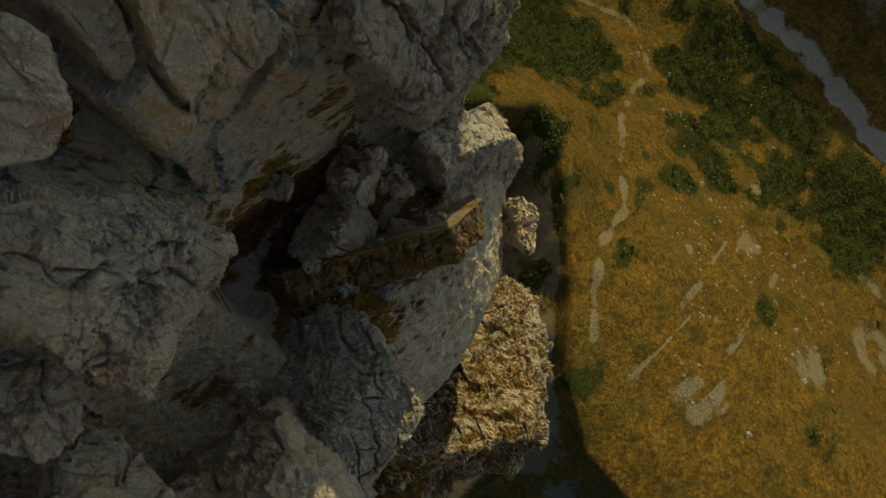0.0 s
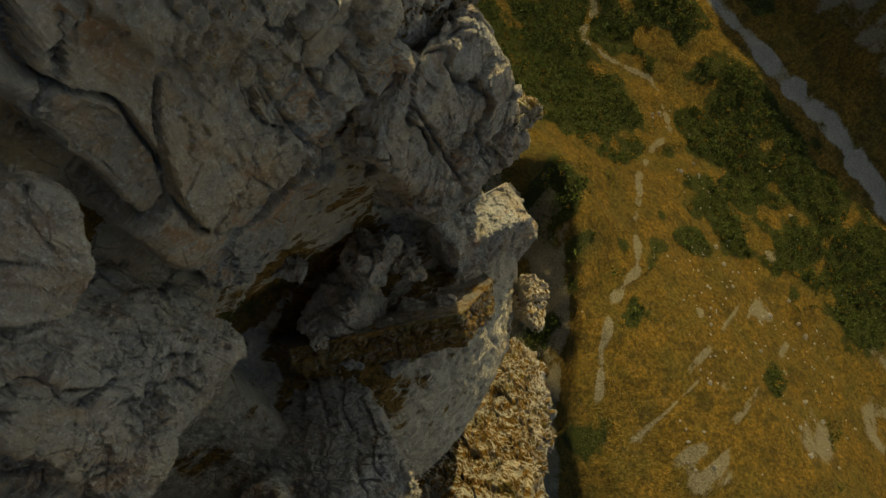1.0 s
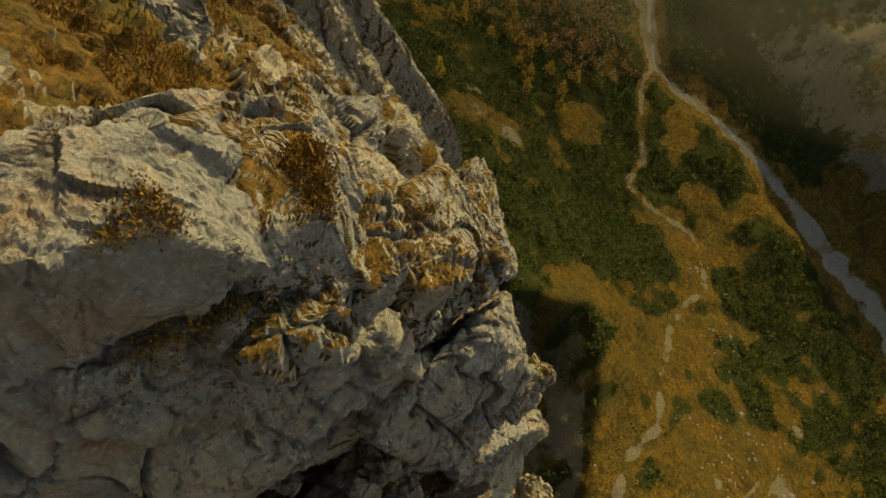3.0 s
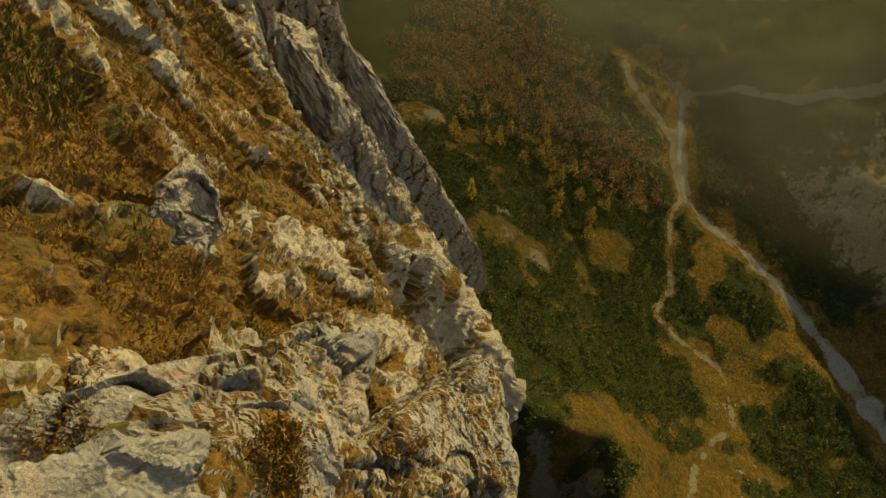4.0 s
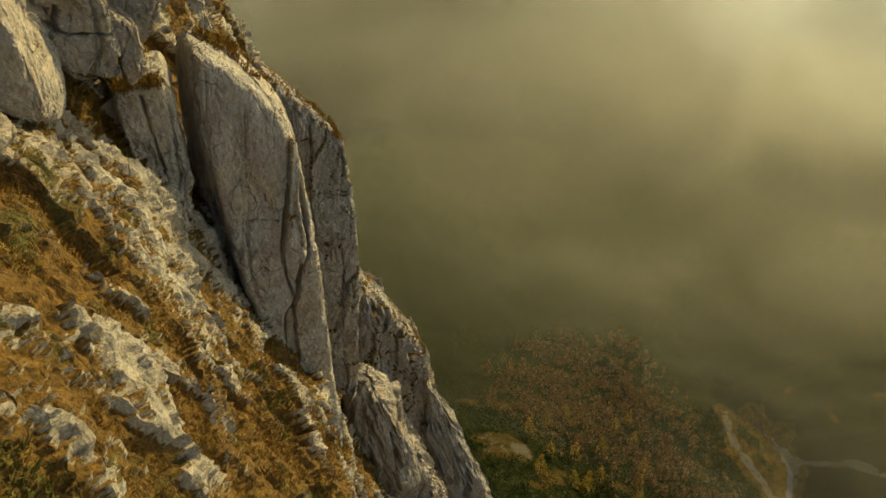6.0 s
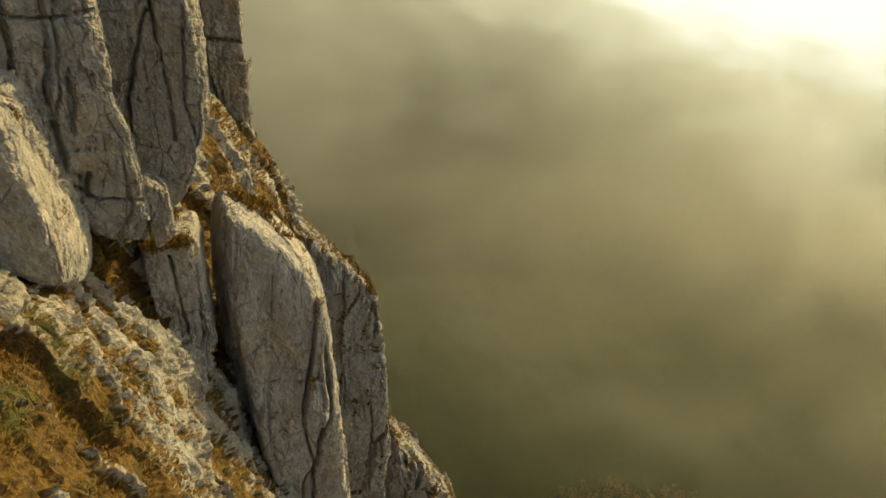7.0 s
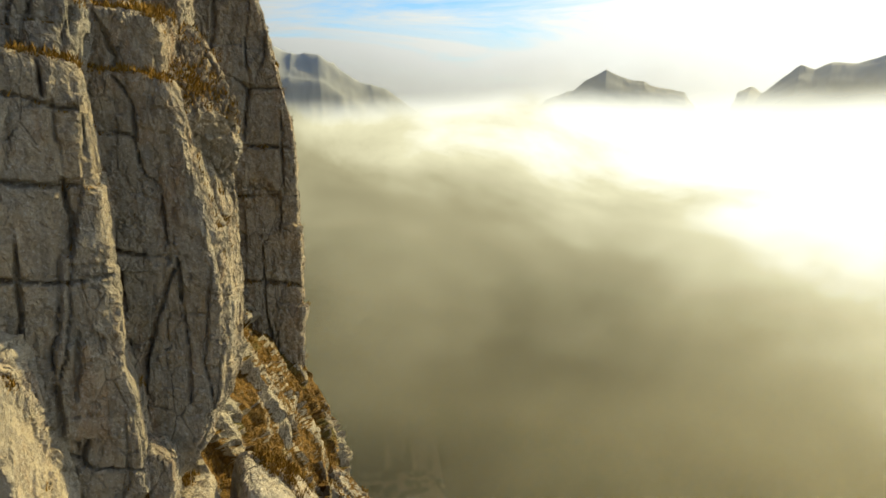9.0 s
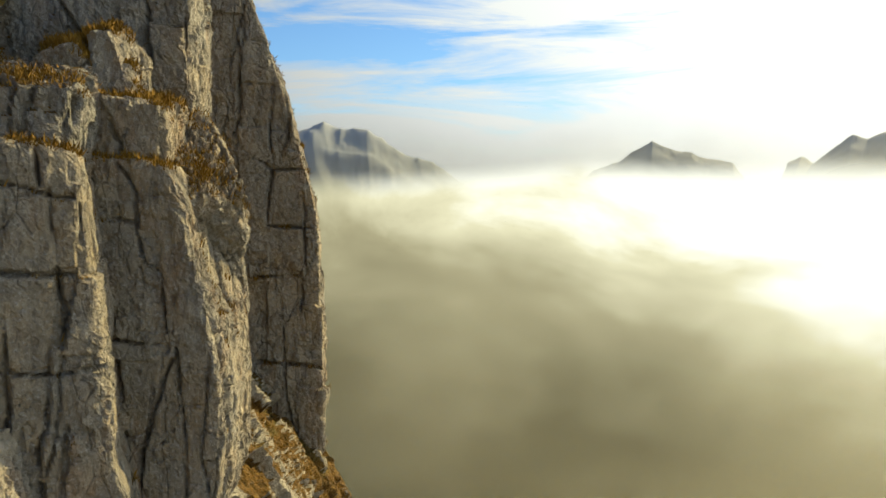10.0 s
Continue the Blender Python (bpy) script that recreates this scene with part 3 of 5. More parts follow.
brow.append(slab("rock_pillar", ((12.3, 19.1, -21.4), (13.7, 18.8, -22.9), (16.5, 17.6, -27.6), (17.1, 17, -29.6), (17.5, 16, -32.9), (16.8, 14.7, -36.7), (10.7, 16, -30.6), (11.2, 17.4, -26.3), (11.7, 18.4, -23.4)), 6, 0.5, 5, "grey rounded limestone pillar with a turfed crown", mat=rock_turf, group=W, block=2.0, amp=0.8, res=0.13, whole=True))
brow.append(slab("rock_pillar", ((10.7, 14.7, -28.7), (15.5, 14.9, -30.1), (17.4, 13.6, -37.7), (18.9, 10.7, -52.4), (18, 9.5, -57.6), (13.5, 10.2, -52.1), (10.7, 11.5, -44.1), (9.1, 12.7, -37.8), (8.1, 13.6, -32.9), (9.1, 14.3, -29.8)), 7, 0.4, 74, "bulging grey limestone pillar over the alcove", mat=rock_wall, group=W, block=2.8, rough=0.7, amp=0.8, res=0.13, whole=True, round_=22, cracks=(((10.7, 14.1, -31.6), (12.3, 12.4, -41), (12.9, 11.4, -45.9)), ((14.1, 12.7, -40.3), (15.2, 11.4, -47), (18.3, 10.8, -51.4)),)))
slab("rock_pillar", ((12.8, 11.8, -58.6), (23.4, 12.1, -74.2), (27.1, 11.5, -94.1), (29.1, 10.5, -118), (20.1, 10.7, -95.8), (12.4, 11.3, -68.3)), 6, 0.2, 75, "grey knob of limestone under the pillar", mat=rock_wall, group=W, block=2.0, amp=0.8, res=0.14)
slab("rock_pillar", ((9.3, 8.7, -56.3), (19.5, 6.7, -80.4), (25.8, 1.4, -129.1), (29.9, -6.1, -193), (28.1, -20.1, -304.1), (9.3, -1.6, -139.6), (8.2, 5.9, -77.7)), 8, 0.2, 8, "fluted dark limestone pillar above the gully", mat=rock_wall, group=W, block=1.8, amp=1.0, res=0.16)
slab("rock_slab", ((5.4, 24.6, -15.7), (6.3, 24.5, -17.9), (7.9, 26.1, -25), (8.3, 20.9, -19), (7.5, 18.6, -13.5), (7, 18.1, -11.1), (6.4, 20.6, -12.9)), 3, -0.1, 76, "smooth sunlit limestone slab with patches of dry turf", mat=rock_sunlit, group=W, block=2.0, rough=1.0, amp=0.8, res=0.12, round_=7)
slab("boulder", ((8.8, 32.6, -21), (10.1, 33, -21.5), (10.5, 32.6, -22.5), (10.3, 31.7, -23.7), (9.5, 30.5, -24.8), (8.2, 30.3, -23.9), (7.3, 30.4, -22.9), (7.6, 31.5, -21.6)), 3.2, 0.3, 325, "dark grey boulder standing out of the turf slope", mat=rock_wall, group=W, block=1.3, amp=0.9, res=0.11, dip=25)
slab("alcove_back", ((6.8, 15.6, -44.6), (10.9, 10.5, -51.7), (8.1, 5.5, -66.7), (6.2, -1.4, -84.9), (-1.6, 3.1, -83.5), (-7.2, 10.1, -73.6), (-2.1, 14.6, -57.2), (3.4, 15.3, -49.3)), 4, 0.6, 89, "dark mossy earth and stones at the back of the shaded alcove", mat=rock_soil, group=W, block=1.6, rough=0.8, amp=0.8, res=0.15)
slab("gully_wall", ((-6.2, 7.7, -68.4), (0.3, 4.4, -70.4), (6.3, -0.4, -75.5), (7.2, -8.2, -90.4), (7.7, -16.2, -105.8), (7.4, -40.8, -154.7), (-20.9, -2.9, -99.6)), 9, 0.3, 21, "steep broken rock at the bottom of the gully with a sunlit edge", mat=rock_turf, group=W, block=2.8, amp=1.7, rough=1.4, res=0.24, whole=True, round_=14)
slab("boulder", ((21.9, 8.7, -84), (22.9, 6.4, -86.4), (22.2, 4.2, -87.7), (18.6, 2.2, -87), (18.5, 4.9, -84.8)), 4, -0.3, 87, "sunlit limestone knob beside the pillar", mat=rock_sunlit, group=W, block=1.6, amp=0.8, res=0.2)
slab("rock_step", ((-9.4, 6.9, -58.6), (-5.6, 6.3, -59.5), (-0.5, 3.7, -61.9), (-3.3, -0, -64.1), (-2.8, -6, -68.3), (-10.4, -5.1, -66.7), (-14.3, -0.9, -63.3), (-11.3, 4.5, -60)), 6, 0.1, 20, "mossy broken rock step beside the dark hollow", mat=rock_wall, group=W, block=1.8, amp=1.0, res=0.16)
slab("rock_ledge", ((-17.4, 10, -32.4), (-15.3, 7.5, -34.2), (-13.8, 5.5, -35.5), (-12.6, 3.7, -36.7), (-11.8, 1.9, -37.9), (-12.8, 0.1, -38.8), (-19.6, 7.9, -33.4)), 4, 0.1, 18, "grey stone sill under the dark hollow", mat=rock_wall, group=W, block=2.2, amp=0.7, res=0.14)
for i, (spot, k) in enumerate((((2.6, 13.2, -58.0), 0.7), ((4.6, 10.6, -63.0), 0.6), ((0.6, 11.0, -65.5), 0.9), ((8.6, 12.6, -58.0), 0.8), ((5.2, 14.6, -52.6), 0.7), ((7.6, 14.4, -53.0), 0.9), ((3.4, 8.4, -68.5), 1.0), ((9.4, 9.2, -64.5), 1.0), ((-0.6, 13.4, -60.5), 0.8))):
    rock("stone", spot, (1.1 * k, 0.9 * k, 1.3 * k), (-15, 8 * i, 31 * i), 500 + i, "pale broken stone lodged in the mossy alcove", 0.1, 0.8, rock_wall, chips=12, group="stones in the alcove")
# rock added in front to shut sky light out of the hollow
rock("rock_step", (-19.0, 0.5, -66.0), (9.0, 7.0, 20.0), (0, 4, 0), 88, "added grey rock mass that shuts light out of the dark hollow", 0.3, 2.6, rock_wall, group=W)
rock("boulder", (2.5, 13.6, -63.0), (3.2, 2.2, 3.4), (-15, 0, 20), 22, "pale smooth boulder in the shaded alcove", 0.16, 2.6, rock_wall, group=W, rough=0.5, amp=0.7)
rock("boulder", (6.0, 15.2, -57.0), (1.9, 1.7, 2.2), (-10, 0, 20), 23, "brownish boulder stuck in the alcove", 0.16, 1.8, rock_wall, group=W, amp=0.7)
rock("boulder", (7.3, 10.8, -66.0), (1.2, 1.2, 1.7), (-15, 0, 30), 60, "grey stone lodged in the mossy alcove", 0.14, 1.1, rock_wall, group=W, amp=0.7)

# unseen mass, added beside the start to cut sky light on the wall
rock("sky_blocker", (-62.0, -30.0, -60.0), (32.0, 44.0, 130.0), (0, 4, 0), 27, "unseen rock mass added to keep sky light out of the gully", 3.0, 9.0, rock_wall, group=W)

rock("boulder", (9.3, 17.6, -18.5), (1.8, 2.2, 2.6), (0, 30, 10), 54, "knobbly sunlit boulder on the brow", 0.12, 1.3, rock_turf, group=W)
rock("boulder", (12.6, 18.4, -24.2), (1.6, 2.0, 1.6), (0, 30, 0), 55, "knobbly sunlit boulder on the crown of the pillar", 0.12, 1.2, rock_turf, group=W)
rock("boulder", (1.2, 17.0, -52.0), (1.0, 1.2, 1.1), (0, 0, 30), 61, "small grey stone lodged in the mossy alcove", 0.14, 1.0, rock_wall, group=W)
rock("boulder", (8.6, 15.4, -62.0), (1.5, 1.5, 2.2), (0, 0, 30), 62, "grey rough stone in the mossy alcove", 0.14, 1.1, rock_wall, group=W)

def tops(things, steep):
    """Points and normals of the upper sides of some rocks."""
    at, up = [], []
    for ob in things:
        n = len(ob.data.vertices)
        co, no = np.zeros(n * 3, np.float32), np.zeros(n * 3, np.float32)
        ob.data.vertices.foreach_get("co", co)
        ob.data.vertex_normals.foreach_get("vector", no)
        co, no = co.reshape(-1, 3) + np.array(ob.location), no.reshape(-1, 3)
        keep = no[:, 2] > steep
        at.append(co[keep])
        up.append(no[keep])
    return np.concatenate(at), np.concatenate(up)


brow_at, brow_up = tops(brow, 0.3)
pick = np.random.RandomState(19)
bare = brow_at[fbm(brow_at / 2.6, 97, 3) < 0.0]
for i in range(9):
    spot = bare[pick.randint(len(bare))]
    k = pick.uniform(0.5, 1.5)
    rock("boulder", tuple(float(v) for v in spot - np.array([0, 0, 0.25 * k])), (k * pick.uniform(0.8, 1.3), k * pick.uniform(0.7, 1.1), k * pick.uniform(0.6, 1.0)), (pick.uniform(-20, 20), pick.uniform(5, 35), pick.uniform(0, 90)), 400 + i, "knobbly weathered limestone boulder on the sunlit brow", 0.11, 0.9 + 0.3 * k, rock_turf, chips=12, group="boulders on the brow")

# ---- towers above the slope ----
T = "upper towers"
towers = []
towers.append(slab("rock_tower", ((-0.6, 63.6, 10.9), (5.7, 66.3, 10.5), (7.4, 67.1, 10.1), (7.4, 67.1, 4.5), (7.6, 67.2, 1), (8.2, 67.4, -3.5), (8.4, 67.5, -7.9), (8, 67.3, -10.2), (-1.9, 63, -7.8)), 9, 0.12, 31, "grey limestone column split by long cracks and level beds", mat=rock_buff, group=T, block=2.6, rough=0.4, amp=0.6, res=0.14, round_=40, tall=1.6, warp=0.35, cracks=(((3, 65.2, 8.9), (4.3, 65.7, 8.7), (6.4, 66.7, 7.9), (7.1, 67, 8)), ((2.7, 65.1, 4.7), (4, 65.6, 4.4), (7.3, 67, 3.9)), ((2.4, 64.9, -0.4), (6, 66.4, -1), (7.9, 67.3, -0.8)), ((3.9, 65.6, 2.2), (4, 65.6, -0), (3.7, 65.5, -3.9), (4, 65.6, -6.9)), ((5.7, 66.3, 10.5), (5.8, 66.4, 8.5)), ((6.2, 66.6, 4.3), (6.5, 66.7, 2), (6.1, 66.5, -1)), ((6.3, 66.6, -3.8), (5.8, 66.4, -7.3)),)))
towers.append(slab("rock_tower", ((-0.3, 65.1, 13.1), (4.8, 67.3, 13.1), (6.9, 68.2, 13.6), (7.1, 68.3, 12.4), (6.6, 68.1, 10.3), (5.1, 67.4, 10.4), (-0.4, 65, 10.5)), 8, 0.3, 131, "weathered blocks on top of the limestone column", mat=rock_turf, group=T, block=1.6, rough=0.6, amp=0.8, res=0.13, round_=20))
towers.append(slab("rock_tower", ((4.1, 65.9, -4.6), (7.1, 66.8, -4.5), (7.9, 67.1, -5.3), (8.6, 67.4, -7.8), (8.8, 67.7, -12.2), (8.5, 67.8, -15.3), (5.7, 66.8, -14.2), (4.7, 66.5, -12.8), (4.1, 66.1, -9.8)), 7, 0.05, 32, "hanging limestone block under the column", mat=rock_buff, group=T, block=2.6, rough=0.4, amp=0.5, res=0.12, round_=34, warp=0.4, cracks=(((6.4, 66.6, -4.7), (6.2, 66.7, -8.8), (5.6, 66.7, -11.5)), ((4.1, 66.1, -9.8), (6, 66.8, -11.6), (8.6, 67.7, -12.2)),)))
towers.append(slab("rock_block", ((8.7, 68.2, -11.3), (9.8, 68.5, -12.3), (10, 68.5, -15), (8.7, 68.2, -15.8), (8.5, 68.2, -14)), 3, 0.05, 34, "small limestone block wedged between two columns", mat=rock_buff, group=T, block=1.2, amp=0.5, res=0.1))
towers.append(slab("rock_tower", ((5, 71, 10), (8.4, 71.2, 10.2), (10.4, 71.3, 9.3), (11.4, 71.3, 3.6), (12.3, 71.4, 0.7), (12.6, 71.4, -3.6), (12.2, 71.4, -9.7), (10.7, 71.3, -13.1), (8.8, 71.2, -15.3), (6.6, 71.1, -12.1), (5.3, 71, -0.1)), 9, 0.02, 33, "grey limestone tower with a sunlit edge and deep joints", mat=rock_buff, group=T, block=2.2, rough=0.4, amp=0.65, res=0.14, round_=40, tall=2.0, warp=0.35, cracks=(((7.6, 71.2, 9.6), (8.4, 71.2, 8), (8.4, 71.2, 6.2), (8.7, 71.2, 4.6), (9.7, 71.3, 3.3), (9.7, 71.3, 1.1), (9.7, 71.3, -0.9)), ((9.9, 71.3, -1.5), (9, 71.2, -4.1), (8, 71.2, -6.8), (7.7, 71.2, -9.5)), ((10.1, 71.3, -0.3), (10.3, 71.3, -2.2), (10.5, 71.3, -5.5), (10.4, 71.3, -9.6)), ((6, 71.1, 6.7), (8.3, 71.2, 6.4)), ((5.9, 71.1, -0.1), (9.6, 71.3, -0.7)), ((6.9, 71.1, -1.5), (7, 71.1, -6), (7.4, 71.1, -9.5)),)))
towers.append(slab("rock_tower", ((6.4, 71.7, 13.4), (9.8, 71.9, 12.9), (9.9, 71.9, 11.5), (9.7, 71.9, 9.9), (7.2, 71.7, 9.9), (6.1, 71.7, 10.3)), 5, 0.05, 37, "square limestone block standing on the tower", mat=rock_buff, group=T, block=2.2, rough=0.4, amp=0.5, res=0.12, round_=34, cracks=(((7, 71.7, 12), (7.7, 71.8, 10.1)),)))
towers.append(slab("rock_tower", ((-7.2, 75.9, 23.6), (10.5, 77.7, 23.9), (10.4, 76.9, 15.5), (10, 76.6, 12.8), (8.1, 76.4, 12.8), (4.5, 76.2, 14), (-7.3, 74.8, 12.3)), 9, -0.08, 36, "high stepped limestone summit wall with turf ledges", mat=rock_turf, group=T, block=2.8, rough=0.5, amp=0.8, res=0.17, round_=30, tall=2.2, warp=0.4, cracks=(((7.4, 77, 19.7), (7.6, 76.6, 15.9)), ((9.9, 77.3, 19.7), (10, 76.9, 15.9)), ((2.6, 76.5, 19.7), (3.6, 76.4, 17.6), (2.6, 76.1, 15.6)),)))
towers.append(slab("rock_ledge", ((7.7, 76.1, 13.1), (9.8, 78.3, 13.6), (12, 77.2, 10.7), (13.4, 76, 8.2), (14.1, 73.6, 5.2), (9.8, 73, 8.1)), 7, 0.3, 139, "broken limestone ledge with strips of dry turf", mat=rock_turf, group=T, block=1.4, amp=0.9, res=0.13))
towers.append(slab("rock_block", ((5.4, 73.1, 17), (6.6, 73.1, 17.3), (7.4, 73.2, 15.4), (7.6, 73.2, 13.7), (6.3, 73.1, 13.5), (5.6, 73.1, 14.8)), 3, 0.2, 137, "rounded limestone block leaning on the summit wall", mat=rock_buff, group=T, block=1.6, amp=0.6, res=0.11))
towers.append(slab("rock_block", ((3.4, 72.5, 16), (4.7, 72.6, 16.3), (5.5, 72.6, 15), (5.2, 72.6, 13.8), (2.7, 72.5, 13.7), (2.1, 72.4, 14.4)), 3, 0.3, 138, "rounded weathered limestone block under the summit wall", mat=rock_buff, group=T, block=1.5, amp=0.6, res=0.11))
towers.append(slab("rock_tower", ((2.7, 102.4, 32.6), (5.9, 102.6, 31.6), (6.7, 102.6, 26), (8.1, 102.7, 22.3), (10.6, 102.8, 17.5), (11.4, 102.8, 11.1), (13.2, 102.9, 6.7), (13.8, 103, 0), (13.8, 103, -7.3), (13.5, 102.9, -16.5), (12.8, 102.9, -20.9), (5.7, 102.6, -22.1), (3.1, 102.4, -7)), 10, -0.12, 35, "sheer grey limestone tower standing behind the others", mat=rock_buff, group=T, block=2.8, rough=0.4, amp=0.6, res=0.2, round_=40, tall=1.5, warp=0.35, cracks=(((6.6, 102.6, 11.4), (9.2, 102.7, 9.5), (12.4, 102.9, 9.4)), ((8.4, 102.7, 4), (12.8, 102.9, 3.7)), ((7.1, 102.6, -0.9), (13.2, 102.9, -1.1)), ((9.2, 102.7, 9.5), (8.4, 102.7, 4)), ((12.2, 102.9, 9.4), (12.1, 102.9, -0.5), (11.4, 102.8, -5)), ((6.5, 102.6, 21.8), (6.5, 102.6, 16), (5.5, 102.6, 11.7)), ((7.1, 102.6, -9.4), (13.4, 102.9, -10.2)), ((9.7, 102.8, -4.9), (9.7, 102.8, -12.9), (10.4, 102.8, -17.6)),)))
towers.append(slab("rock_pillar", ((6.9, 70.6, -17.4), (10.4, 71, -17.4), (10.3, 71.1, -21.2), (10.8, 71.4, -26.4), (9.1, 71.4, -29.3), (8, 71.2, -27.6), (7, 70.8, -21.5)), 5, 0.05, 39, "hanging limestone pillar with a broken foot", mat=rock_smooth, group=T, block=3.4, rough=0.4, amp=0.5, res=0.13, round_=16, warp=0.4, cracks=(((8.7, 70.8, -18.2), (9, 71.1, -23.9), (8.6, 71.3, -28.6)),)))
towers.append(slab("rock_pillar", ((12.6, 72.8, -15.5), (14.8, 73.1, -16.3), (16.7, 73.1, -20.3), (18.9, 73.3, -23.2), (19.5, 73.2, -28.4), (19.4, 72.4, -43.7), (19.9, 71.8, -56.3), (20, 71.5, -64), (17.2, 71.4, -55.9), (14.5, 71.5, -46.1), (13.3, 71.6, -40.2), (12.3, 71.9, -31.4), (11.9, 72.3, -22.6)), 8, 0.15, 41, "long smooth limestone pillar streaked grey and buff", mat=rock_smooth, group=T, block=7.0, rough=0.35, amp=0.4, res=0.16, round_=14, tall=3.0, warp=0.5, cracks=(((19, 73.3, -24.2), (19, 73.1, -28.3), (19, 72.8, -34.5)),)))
towers.append(slab("rock_pillar", ((16.5, 87.9, -22.9), (20.7, 88.1, -27.5), (24.5, 88.3, -31.9), (25.2, 88.2, -33.9), (25.1, 87.9, -40.1), (25.3, 87.4, -50.1), (24.4, 86.4, -68), (23.6, 86.1, -74.1), (19.5, 85.9, -68.2), (19.4, 87, -46.1), (18.3, 87.6, -32.6)), 9, -0.08, 43, "cracked outer limestone buttress with a turfed crest", mat=rock_turf, group=T, block=2.8, rough=0.6, amp=0.8, res=0.2, round_=20, tall=2.4, warp=0.5))
towers.append(slab("rock_pillar", ((28.8, 113.4, -72), (34.1, 113.4, -81.3), (40, 113.5, -92.4), (42, 112.6, -114.2), (43, 111.1, -146), (31.4, 110.2, -139.8), (25.8, 111.8, -98.5)), 14, 0, 45, "shaded lower limestone buttress", mat=rock_turf, group=T, block=3.4, rough=0.7, amp=1.1, res=0.4, round_=10))
towers.append(slab("rock_pillar", ((37.5, 111.5, -89.8), (39.1, 111.3, -98.2), (41.6, 110.8, -112.8), (48.5, 110.8, -125.4), (56.5, 110.5, -148.8), (71.3, 109.6, -195.3), (82.1, 108.8, -234.3), (86.9, 107.6, -266.4), (59.1, 106.8, -228), (41.5, 109.4, -140.7), (36.2, 110.5, -106.7)), 16, 0, 48, "outermost lower limestone buttress above the wood", mat=rock_turf, group=T, block=3.8, rough=0.8, amp=1.2, res=0.5, round_=10))
towers.append(slab("rock_pillar", ((24.8, 90.8, -69.1), (31.1, 90.7, -84.1), (33.1, 90.5, -91.6), (37.6, 89.9, -112.7), (42.4, 89, -140.7), (52.9, 88.2, -177.8), (49.3, 87.2, -191.1), (37.1, 87.7, -156.4), (30.8, 88.3, -131), (26, 89.2, -104.7), (22.2, 89.9, -81.6)), 12, 0.15, 46, "streaked lower limestone buttress", mat=rock_buff, group=T, block=4.0, rough=1.2, amp=1.1, res=0.3, round_=10))
towers.append(slab("rock_pillar", ((1.2, 60.1, -2.5), (4.3, 60.8, -4), (4.5, 60.7, -5.6), (4.6, 60.4, -8.5), (5.1, 60.4, -10), (5.5, 60.3, -12.2), (5.2, 60, -14), (3.1, 59.6, -13), (-0.2, 58.8, -12.1)), 6, 0.25, 38, "pale limestone nose hanging over the turf slope", mat=rock_smooth, group=T, block=3.4, rough=0.5, amp=0.6, res=0.12, round_=16))

# ---- valley ----
GROUND_ACROSS = ((-400, -330), (10, -328), (50, -322), (85, -326), (125, -345), (190, -408), (240, -433), (300, -441), (330, -436), (450, -372), (620, -270), (760, -290), (950, -441), (5000, -441))
TRAIL = ((296, 200), (272, 182), (253, 156), (242, 137), (217, 126), (223, 103), (240, 80), (230, 57), (222, 46), (198, 42), (170, 32), (140, 11), (122, -5), (98, -9), (78, -24), (64, -37))
STREAM = ((298, -200), (300, -88), (306, -50), (313, -25), (313, 0), (309, 35), (311, 82), (309, 116), (303, 158), (296, 195), (312, 227), (337, 263), (341, 289), (333, 319), (324, 342))
BRANCH = ((300, 205), (317, 250), (312, 289), (322, 325))
SIDE_STREAM = ((470, 150), (385, 210), (366, 247), (345, 268))


def near_line(x, y, line):
    """Distance from points to a broken line on the plan."""
    d = np.full(np.shape(x), 1e9)
    for (ax, ay), (bx, by) in zip(line[:-1], line[1:]):
        k = np.clip(((x - ax) * (bx - ax) + (y - ay) * (by - ay)) / ((bx - ax) ** 2 + (by - ay) ** 2), 0, 1)
        d = np.minimum(d, np.hypot(x - ax - k * (bx - ax), y - ay - k * (by - ay)))
    return d


def spots(x, y, rows):
    """Soft round patches on the plan, 1 inside: rows of x, y, radius."""
    out = np.zeros(np.shape(x))
    for cx, cy, r in rows:
        out = np.maximum(out, np.clip(1.6 - np.hypot(x - cx, y - cy) / r, 0, 1))
    return out


def plane_noise(x, y, size, seed, octaves=4):
    p = np.stack([np.asarray(x, float).ravel(), np.asarray(y, float).ravel(), np.zeros(np.size(x))], -1)
    return fbm(p / size, seed, octaves).reshape(np.shape(x))


SPUR = ((84, 120), (88, 85), (104, 68), (121, 56), (112, 30), (100, 18), (84, -4), (66, -20), (46, -40), (30, -70))
SPUR_LINE = ((-200, 20), (-70, 30), (-40, 46), (-20, 66), (-4, 84), (18, 100), (30, 112), (56, 121), (68, 104), (85, 88), (120, 84), (400, 84))


